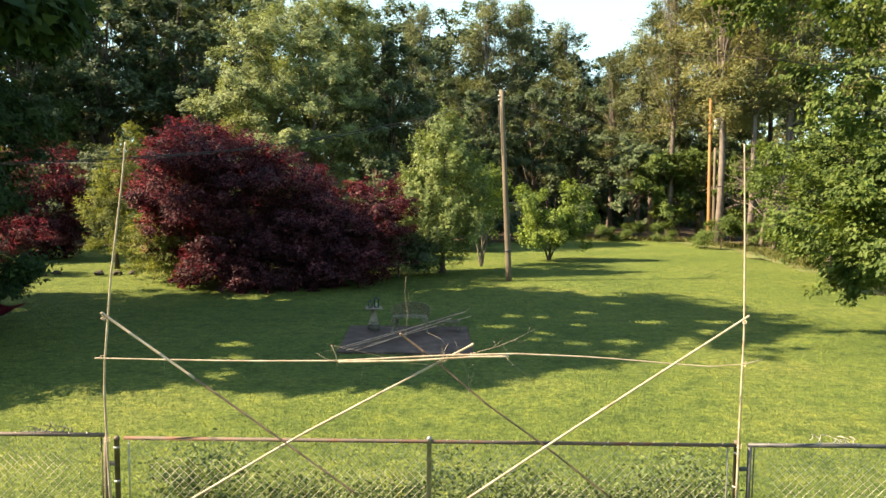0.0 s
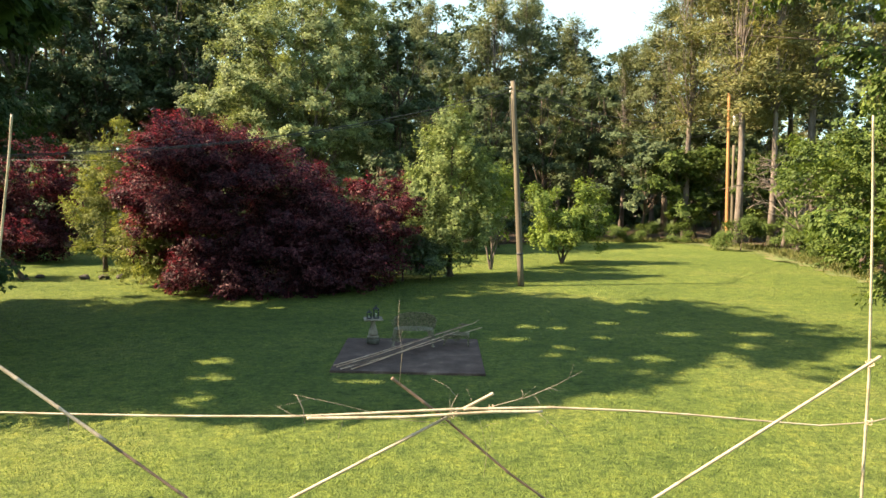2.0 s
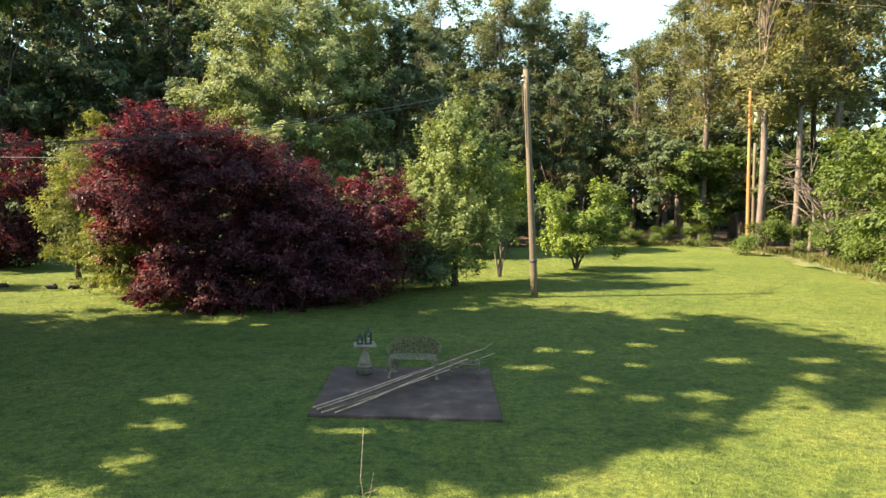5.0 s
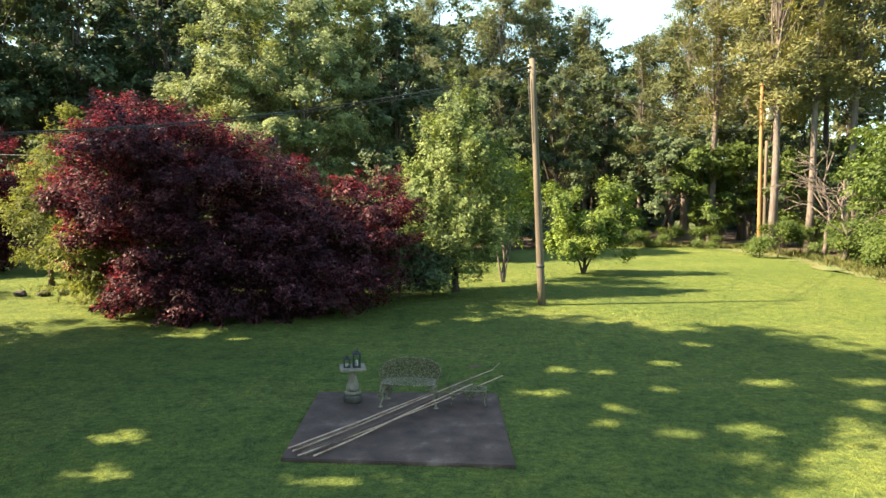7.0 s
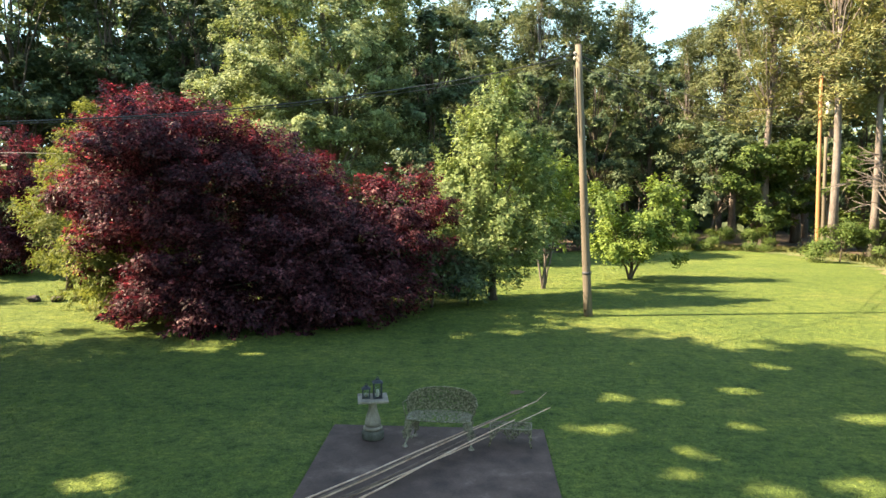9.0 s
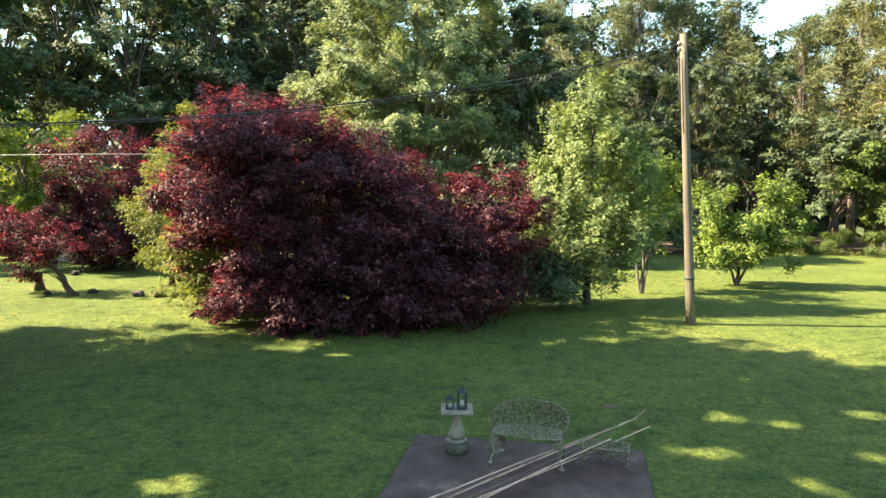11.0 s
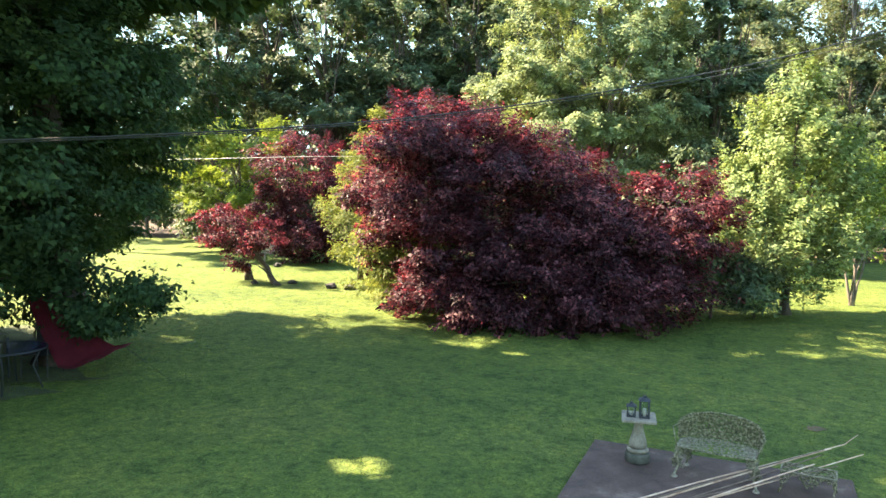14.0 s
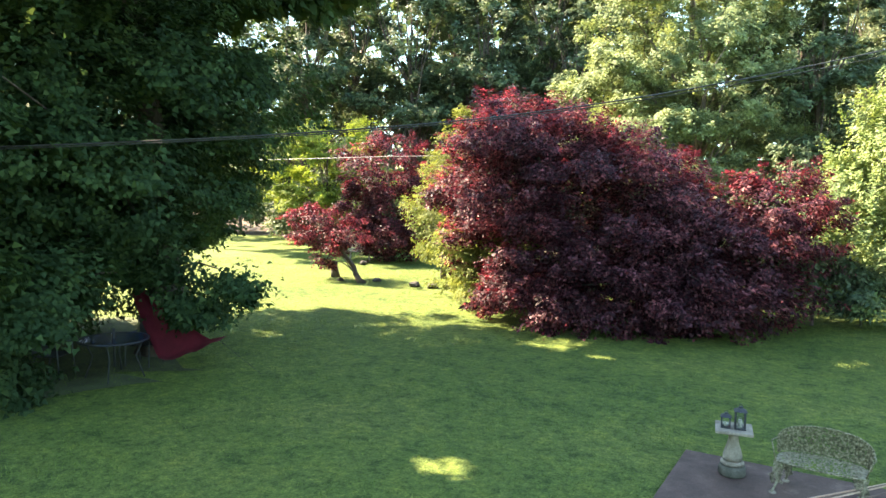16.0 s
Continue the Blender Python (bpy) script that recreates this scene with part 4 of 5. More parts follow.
IRON = rough_material("weathered_white_iron", [(0.32, (0.085, 0.078, 0.042)), (0.5, (0.20, 0.185, 0.115)), (0.7, (0.34, 0.315, 0.215))], 24.0, 120.0, 0.65, 0.35)
LICHEN_IRON = rough_material("mossy_iron", [(0.36, (0.045, 0.046, 0.018)), (0.5, (0.13, 0.125, 0.056)), (0.64, (0.33, 0.30, 0.19))], 38.0, 120.0, 0.75, 0.4)
BLACK = rough_material("black_metal", [(0.3, (0.012, 0.014, 0.016)), (0.7, (0.035, 0.04, 0.045))], 20.0, 120.0, 0.62, 0.1)
POLE_WOOD = rough_material("pole_wood", [(0.3, (0.078, 0.066, 0.044)), (0.55, (0.13, 0.112, 0.078)), (0.8, (0.19, 0.165, 0.12))], 4.0, 45.0, 0.8, 0.5, (1, 1, 0.08))
NEW_POLE = rough_material("treated_pole", [(0.3, (0.26, 0.125, 0.045)), (0.6, (0.36, 0.19, 0.075)), (0.8, (0.43, 0.26, 0.12))], 3.0, 40.0, 0.8, 0.4, (1, 1, 0.08))
OLD_BOARD = rough_material("grey_board", [(0.3, (0.22, 0.19, 0.155)), (0.6, (0.36, 0.32, 0.27)), (0.8, (0.46, 0.42, 0.37))], 6.0, 70.0, 0.85, 0.3, (0.15, 1, 1))
ROCK = rough_material("dark_rock", [(0.3, (0.03, 0.028, 0.025)), (0.6, (0.07, 0.062, 0.055)), (0.8, (0.13, 0.12, 0.10))], 6.0, 50.0, 0.9, 0.8)
RED_CLOTH = rough_material("red_cloth", [(0.3, (0.13, 0.010, 0.022)), (0.7, (0.20, 0.016, 0.034))], 5.0, 160.0, 0.8, 0.1)
CABLE = rough_material("black_cable", [(0.3, (0.012, 0.012, 0.012)), (0.7, (0.028, 0.028, 0.028))], 20.0, 90.0, 0.6, 0.0)
GREY_CABLE = rough_material("grey_cable", [(0.3, (0.25, 0.25, 0.24)), (0.7, (0.4, 0.4, 0.38))], 20.0, 90.0, 0.4, 0.0, metal=0.3)
WHITE_PAINT = rough_material("white_enamel", [(0.3, (0.62, 0.62, 0.60)), (0.7, (0.78, 0.78, 0.76))], 6.0, 80.0, 0.4, 0.1)
CANDLE = rough_material("candle_wax", [(0.3, (0.62, 0.58, 0.47)), (0.7, (0.72, 0.68, 0.58))], 9.0, 70.0, 0.5, 0.0)
BARE_EARTH = rough_material("bare_earth", [(0.3, (0.09, 0.075, 0.03)), (0.55, (0.14, 0.09, 0.045)), (0.8, (0.12, 0.14, 0.045))], 6.0, 60.0, 0.95, 0.8)


def glass_material(name, colour, rough=0.03):
    m, nt, b = nodes_of(name)
    set_in(b, Roughness=rough, IOR=1.45, Transmission_Weight=1.0)
    b.inputs["Base Color"].default_value = (*colour, 1)
    return m


GLASS = glass_material("lantern_glass", (0.9, 0.95, 0.95))
BLUE_GLASS = rough_material("blue_glass", [(0.3, (0.005, 0.012, 0.035)), (0.7, (0.010, 0.026, 0.07))], 6.0, 80.0, 0.2, 0.0)

# ---------------------------------------------------------------- shapes


def rod(name, a, b, r, material, parent, sides=8, label=""):
    return part(name, tube(name, [a, (np.array(a) + np.array(b)) / 2, b], [r, r, r], sides), material, parent, label)


def box_bm(sx, sy, sz, bevel=0.0, at=(0, 0, 0)):
    bm = bmesh.new()
    bmesh.ops.create_cube(bm, size=1.0, matrix=Matrix.Translation(at) @ Matrix.Diagonal((sx, sy, sz, 1)))
    if bevel:
        bmesh.ops.bevel(bm, geom=bm.edges, offset=bevel, segments=2, affect="EDGES", profile=0.5)
    return bm


def lathe_bm(profile, sides=28):
    """A turned shape from rows of radius and height."""
    bm = bmesh.new()
    rings = [[bm.verts.new((r * math.cos(2 * math.pi * k / sides), r * math.sin(2 * math.pi * k / sides), z)) for k in range(sides)] for r, z in profile]
    for a, b in zip(rings, rings[1:]):
        for k in range(sides):
            bm.faces.new((a[k], a[(k + 1) % sides], b[(k + 1) % sides], b[k])).smooth = True
    bm.faces.new(rings[0][::-1])
    bm.faces.new(rings[-1])
    return bm


def culm(name, points, r0, r1, gap=0.32, sides=9, wave=0.0, seed=1):
    """A bamboo culm: a tapering tube with swollen nodes."""
    rng = np.random.default_rng(seed)
    p = np.array(points, float)
    d = np.concatenate([[0], np.cumsum(np.linalg.norm(np.diff(p, axis=0), axis=1))])
    at, s = [], 0.0
    while s < d[-1]:
        at += [s, s + 0.012, s + 0.024, s + 0.04]
        s += gap * rng.uniform(0.85, 1.1)
    at = np.array([q for q in at if q < d[-1]] + [d[-1]])
    pts = np.stack([np.interp(at, d, p[:, k]) for k in range(3)], axis=1)
    pts += wave * np.stack([np.zeros(len(at)), np.sin(at * 2.3 + seed), np.sin(at * 1.9 + 2 * seed)], axis=1)
    r = r0 + (r1 - r0) * at / d[-1]
    swell = np.ones(len(at))
    swell[1::4] = 1.22
    swell[2::4] = 1.12
    return tube(name, pts, r * swell, sides)


# ---------------------------------------------------------------- wire fence with its gates
FY = 6.80


def netting(name, x0, x1, z0, z1, parent, y):
    """Crossing diagonal wires, cut to the panel."""
    pieces, step, h = [], 0.092, z1 - z0
    for sign in (1, -1):
        k = -h
        while k < x1 - x0:
            a, b = (k, 0.0), (k + h, h)
            if a[0] < 0:
                a = (0.0, -k)
            if b[0] > x1 - x0:
                b = (x1 - x0, x1 - x0 - k)
            if b[0] - a[0] > 0.02:
                u = [x0 + a[0], x0 + b[0]] if sign > 0 else [x1 - a[0], x1 - b[0]]
                pieces.append(tube_arrays([(u[0], y + 0.002 * sign, z0 + a[1]), (u[1], y + 0.002 * sign, z0 + b[1])], [0.0021, 0.0021], 3))
            k += step
    return part(name, tri_mesh(name, *joined(pieces)), WIRE, parent)


def post(name, x, top, r, material, parent, cap=True):
    prof = [(r, 0.0), (r, top - 0.03)]
    prof += [(r * 1.12, top - 0.03), (r * 1.12, top - 0.01), (r * 0.8, top + 0.006), (0.004, top + 0.012)] if cap else [(r, top)]
    ob = part(name, lathe_bm(prof, 14), material, parent)
    ob.location = (x, 0, 0)
    return ob


fence = thing("fence", 0, FY, 0, "chain-link fence with a rusty top rail and grey posts", "fence")
post("post", -3.275, 1.055, 0.026, POST_STEEL, fence)
post("post", -0.12, 1.08, 0.024, GALVANISED, fence)
post("post", 2.985, 1.07, 0.03, POST_STEEL, fence)
rod("top_rail", (-3.2, 0, 1.045), (2.95, 0, 1.027), 0.019, RUSTY, fence, 10, "galvanised top rail spotted with rust")
rod("tension_wire", (-3.2, 0, 0.06), (2.95, 0, 0.06), 0.003, WIRE, fence, 4)
netting("chain_link", -3.19, 2.94, 0.05, 1.035, fence, 0.022)
for x in (-3.16, 2.90):
    rod("tension_bar", (x, 0.015, 0.05), (x, 0.015, 1.01), 0.007, GALVANISED, fence, 5)
    for z in (0.25, 0.6, 0.95):
        b = part("band", lathe_bm([(0.031, -0.012), (0.034, 0), (0.031, 0.012)], 12), GALVANISED, fence)
        b.location = (-3.275 if x < 0 else 2.985, 0, z)
# pale wire ties along the rail
for k in range(26):
    x = -3.0 + k * 0.232
    rod("wire_tie", (x, -0.02, 1.01), (x + 0.05, -0.004, 1.062), 0.0032, WIRE, fence, 4)


def gate(x0, x1, top, label, steel):
    g = thing("gate", x0, FY, 0, label, "gate", "gates in the wire fence")
    w = x1 - x0
    rod("gate_frame", (0, 0, 0.07), (0, 0, top), 0.021, steel, g, 10)
    rod("gate_frame", (w, 0, 0.07), (w, 0, top), 0.021, steel, g, 10)
    rod("gate_frame", (-0.02 if w > 0 else 0.02, 0, top), (w, 0, top), 0.021, steel, g, 10)
    rod("gate_frame", (0, 0, 0.08), (w, 0, 0.08), 0.021, steel, g, 10)
    netting("chain_link", min(0, w) + 0.02, max(0, w) - 0.02, 0.09, top, g, 0.02)
    s = 1 if w > 0 else -1
    for z in (0.28, 0.78):
        h = part("hinge", box_bm(0.1, 0.035, 0.04, 0.008), DARK_STEEL, g)
        h.location = (-0.055 * s, 0, z)
    rod("tension_bar", (0.05 * s, 0.012, 0.1), (0.05 * s, 0.012, top - 0.03), 0.007, steel, g, 5)
    for k in range(6):
        rod("wire_tie", ((0.15 + 0.18 * k) * s, -0.02, top - 0.025), ((0.19 + 0.18 * k) * s, -0.004, top + 0.026), 0.0032, WIRE, g, 4)
    return g


gate(-3.385, -5.4, 1.075, "weathered grey chain-link gate beside the bamboo upright", POST_STEEL)
gate(3.115, 5.2, 1.03, "chain-link gate with a dark painted frame", DARK_STEEL)


def tendrils(x, z, n, label, material, seed):
    rng = np.random.default_rng(seed)
    pieces = []
    for k in range(n):
        a = np.array([x + rng.uniform(-0.22, 0.22), FY, z + 0.015])
        w, h = rng.uniform(-0.16, 0.16), rng.uniform(0.03, 0.11)
        u = np.linspace(0, 1, 8)[:, None]
        curl = a + np.hstack([w * u + 0.02 * np.sin(u * 9), 0.03 * np.sin(u * 5), h * np.sin(u * 2.6)])
        pieces.append(tube_arrays(curl, np.linspace(0.006, 0.003, 8), 4))
    pieces.append(tube_arrays([(x - 0.24, FY, z + 0.024), (x, FY + 0.006, z + 0.026), (x + 0.24, FY, z + 0.024)], [0.005] * 3, 4))
    tagged(part("dry_vine", tri_mesh("dry_vine", *joined(pieces)), material), label, "vine")


tendrils(-3.98, 1.075, 7, "dark dry vine tendrils curled over the gate's top", DARK_STEEL, 5)
tendrils(4.0, 1.03, 7, "pale dry vine tendrils caught on the gate's top", WIRE, 6)

# ---------------------------------------------------------------- the bamboo frame lashed to the fence
frame_ob = thing("bamboo_frame", 0, 6.70, 0, "tall frame of pale bamboo poles lashed to the wire fence", "frame")


def pole_part(points, r0, r1, material, seed, label="", wave=0.004):
    return part("pole", culm("pole", points, r0 * 0.54, r1 * 0.54, wave=wave, seed=seed), material, frame_ob, label)


pole_part([(-3.29, 0, 0.0), (-3.32, 0, 0.9), (-3.335, 0, 1.7), (-3.24, 0, 2.7), (-3.1, 0, 3.65), (-3.06, 0, 4.0)], 0.024, 0.014, BAMBOO, 2)
pole_part([(2.955, 0, 0.0), (2.955, 0, 1.2), (2.965, 0, 2.2), (2.925, 0, 3.2), (2.885, 0, 4.03)], 0.024, 0.013, BAMBOO, 3)
pole_part([(-3.39, -0.05, 1.893), (-2.8, -0.05, 1.888), (-1.9, -0.05, 1.885), (-1.02, -0.05, 1.892), (0.2, -0.05, 1.962)], 0.014, 0.018, BAMBOO, 4)
pole_part([(-1.0, -0.1, 1.897), (-0.3, -0.1, 1.915), (0.3, -0.1, 1.955), (0.65, -0.1, 1.96)], 0.022, 0.018, BAMBOO, 5)
pole_part([(0.1, -0.07, 1.965), (0.7, -0.07, 1.98), (1.5, -0.06, 1.95), (2.25, -0.05, 1.897), (2.6, -0.05, 1.873), (2.95, -0.05, 1.90), (3.13, -0.05, 1.945)], 0.018, 0.008, BAMBOO, 6)
pole_part([(-3.245, -0.2, 2.374), (-2.369, -0.2, 1.748)], 0.024, 0.022, BAMBOO, 7, wave=0.0)
pole_part([(-2.427, -0.19, 1.782), (-1.627, -0.19, 1.209), (-0.819, -0.19, 0.612)], 0.019, 0.017, DARK_BAMBOO, 8, "greyish weathered bamboo pole", 0.002)
pole_part([(2.936, -0.16, 2.396), (1.113, -0.16, 1.158), (-0.295, -0.16, 0.176)], 0.019, 0.024, BAMBOO, 9, wave=0.002)
pole_part([(0.31, -0.04, 2.07), (-1.45, 0.0, 1.1), (-3.05, -0.02, 0.12)], 0.02, 0.025, BAMBOO, 10, wave=0.002)
pole_part([(-0.42, 0.05, 2.15), (-0.05, 0.05, 1.87)], 0.022, 0.021, DARK_BAMBOO, 11, "brown weathered bamboo pole", 0.0)
pole_part([(-0.07, 0.06, 1.885), (0.45, 0.06, 1.44), (1.06, 0.06, 1.0), (1.7, 0.06, 0.5)], 0.017, 0.019, DARK_BAMBOO, 12, "greyish weathered bamboo pole", 0.002)


def twig(points, r, branches, seed):
    rng = np.random.default_rng(seed)
    p, r = np.array(points, float), r * 0.68
    pieces = [tube_arrays(p, np.linspace(r, r * 0.4, len(p)), 5)]
    for k in range(branches):
        u = rng.uniform(0.2, 0.95)
        s = np.linspace(0, 1, len(p))
        a = np.array([np.interp(u, s, p[:, j]) for j in range(3)])
        d = unit((p[-1] - p[0])[None])[0] * 0.8 + rng.normal(size=3) * 0.5
        pieces.append(tube_arrays([a, a + d * 0.06 + rng.normal(size=3) * 0.01, a + d * 0.14], [r * 0.45, r * 0.35, r * 0.15], 4))
    part("twig", tri_mesh("twig", *joined(pieces)), TWIG, frame_ob)


twig([(-0.36, 0.0, 2.12), (-0.34, 0.0, 2.35), (-0.37, 0.0, 2.55), (-0.36, 0, 2.72)], 0.003, 4, 1)
twig([(0.3, -0.05, 1.98), (0.55, -0.05, 2.05), (0.75, -0.05, 2.14), (0.93, -0.05, 2.24)], 0.0042, 7, 2)
twig([(-1.02, -0.08, 1.85), (-1.03, -0.08, 1.95), (-1.08, -0.08, 2.06)], 0.007, 1, 3)
twig([(0.62, -0.08, 1.95), (0.72, -0.08, 1.86), (0.85, -0.08, 1.76)], 0.004, 2, 4)
twig([(-0.02, -0.08, 1.86), (-0.35, -0.06, 1.88), (-0.8, -0.06, 1.99), (-1.1, -0.06, 2.05)], 0.0028, 4, 5)
twig([(0.25, -0.02, 1.45), (0.27, -0.02, 1.65), (0.22, -0.02, 1.85), (0.12, -0.02, 2.1)], 0.003, 3, 6)
twig([(-2.72, -0.04, 1.88), (-2.72, -0.04, 1.75)], 0.005, 0, 7)
twig([(1.1, -0.05, 1.08), (1.05, -0.05, 1.2)], 0.004, 0, 8)
twig([(-0.75, -0.04, 1.88), (-0.8, -0.04, 1.7)], 0.003, 0, 9)
twig([(0.0, -0.08, 1.86), (0.02, -0.08, 2.0), (0.06, -0.08, 2.08)], 0.006, 2, 13)


def lashing(x, z, turn):
    me = tube("twine", [(0.017 * math.cos(a), 0.04 * math.sin(a) - 0.02, 0.004 * a - 0.025) for a in np.linspace(0, 12.5, 34)], [0.0028] * 34, 5)
    ob = part("twine", me, CANE, frame_ob, "pale twine lashing")
    ob.matrix_basis = pose(x, 0, z, 0, turn, 0)


for x, z, turn in [(-3.33, 1.9, 0), (-3.31, 2.29, 30), (2.96, 1.89, 0), (2.95, 2.31, -30), (0.02, 1.9, 60), (-3.31, 1.07, 0), (2.955, 1.06, 0), (0.3, 1.96, 80)]:
    lashing(x, z, turn)


# ---------------------------------------------------------------- the slab and what stands on it
bm = bmesh.new()
corners = [(-2.33, 15.03), (0.70, 14.90), (0.66, 18.13), (-2.43, 18.08)]
low = [bm.verts.new((x, y, -0.05)) for x, y in corners]
high = [bm.verts.new((x, y, 0.045)) for x, y in corners]
bm.faces.new(low[::-1])
bm.faces.new(high)
for k in range(4):
    bm.faces.new((low[k], low[(k + 1) % 4], high[(k + 1) % 4], high[k]))
bmesh.ops.bevel(bm, geom=bm.edges, offset=0.012, segments=2, affect="EDGES")
tagged(part("patio_slab", bm, CONCRETE), "square slab of dark stained concrete in the lawn", "slab", kind="structure")
TOP = 0.045


def birdbath(x, y):
    ob = thing("birdbath", x, y, TOP, "cast stone birdbath pedestal with a square top, on the slab", "birdbath", turn=12)
    part("base", lathe_bm([(0.145, 0), (0.155, 0.02), (0.155, 0.09), (0.145, 0.115), (0.12, 0.125)], 30), MOSSY, ob, "mossy round base")
    part("ring", lathe_bm([(0.118, 0.125), (0.135, 0.14), (0.135, 0.165), (0.115, 0.18)], 30), STONE, ob)
    part("shaft", lathe_bm([(0.1, 0.18), (0.112, 0.205), (0.110, 0.25), (0.093, 0.31), (0.071, 0.38), (0.057, 0.45), (0.054, 0.5), (0.07, 0.53), (0.1, 0.545)], 30), STONE, ob)
    part("top", box_bm(0.42, 0.42, 0.036, 0.01, (0, 0, 0.563)), STONE, ob, "pale square stone top")
    return ob


birdbath(-1.76, 17.55)


def lantern(x, y, z, w, h, label, turn):
    ob = thing("lantern", x, y, z, label, "lantern", "lanterns on the birdbath", turn=turn)
    part("base", box_bm(w * 1.12, w * 1.12, 0.018, 0.004, (0, 0, 0.009)), BLACK, ob)
    for sx in (-1, 1):
        for sy in (-1, 1):
            part("corner_post", box_bm(0.016, 0.016, h, 0.003, (sx * w * 0.46, sy * w * 0.46, 0.018 + h / 2)), BLACK, ob)
    for k in range(4):
        g = part("pane", box_bm(w * 0.86, 0.003, h * 0.96, 0, (0, w * 0.46, 0.018 + h / 2)), GLASS, ob)
        g.rotation_euler = (0, 0, k * math.pi / 2)
        g.visible_shadow = False
    part("candle", lathe_bm([(w * 0.2, 0.018), (w * 0.2, h * 0.55), (w * 0.16, h * 0.57), (0.004, h * 0.57)], 16), CANDLE, ob, "pale wax candle")
    bm = bmesh.new()
    s, t = w * 0.64, w * 0.26
    a = [bm.verts.new((dx * s, dy * s, h + 0.018)) for dx, dy in ((-1, -1), (1, -1), (1, 1), (-1, 1))]
    b = [bm.verts.new((dx * t, dy * t, h + 0.018 + w * 0.3)) for dx, dy in ((-1, -1), (1, -1), (1, 1), (-1, 1))]
    bm.faces.new(a[::-1])
    bm.faces.new(b)
    for k in range(4):
        bm.faces.new((a[k], a[(k + 1) % 4], b[(k + 1) % 4], b[k]))
    part("roof", bm, BLACK, ob)
    part("chimney", box_bm(t * 1.5, t * 1.5, w * 0.2, 0.004, (0, 0, h + 0.018 + w * 0.4)), BLACK, ob)
    ring = [(0.018 * math.cos(u), 0, h + 0.025 + w * 0.5 + 0.018 * math.sin(u)) for u in np.linspace(0, 2 * math.pi, 14)]
    part("ring", tube("ring", ring, [0.0035] * 14, 5), BLACK, ob)


lantern(-1.69, 17.53, TOP + 0.582, 0.115, 0.2, "tall black metal lantern with glass sides on the birdbath", 14)
lantern(-1.845, 17.50, TOP + 0.582, 0.10, 0.115, "short black metal lantern with glass sides on the birdbath", 10)


def openwork(rng, surface, count, size, thick):
    """Cast foliage: small leaves and curls strewn over a curved surface(u, v) -> place, normal."""
    pieces = []
    for k in range(count):
        u, v = rng.random(), rng.random()
        p, n = surface(u, v)
        p, n = np.array(p, float), np.array(n, float)
        a = rng.normal(size=3)
        a = unit((a - n * (a @ n))[None])[0]
        s = np.cross(n, a)
        L, W = size * rng.uniform(0.7, 1.4), size * rng.uniform(0.25, 0.5)
        q = [p - a * L / 2, p + s * W / 2, p + a * L / 2, p - s * W / 2, p + n * thick, p - n * thick]
        f = np.array([(0, 1, 4), (1, 2, 4), (2, 3, 4), (3, 0, 4), (1, 0, 5), (2, 1, 5), (3, 2, 5), (0, 3, 5)])
        pieces.append((np.array(q), f))
    return joined(pieces)


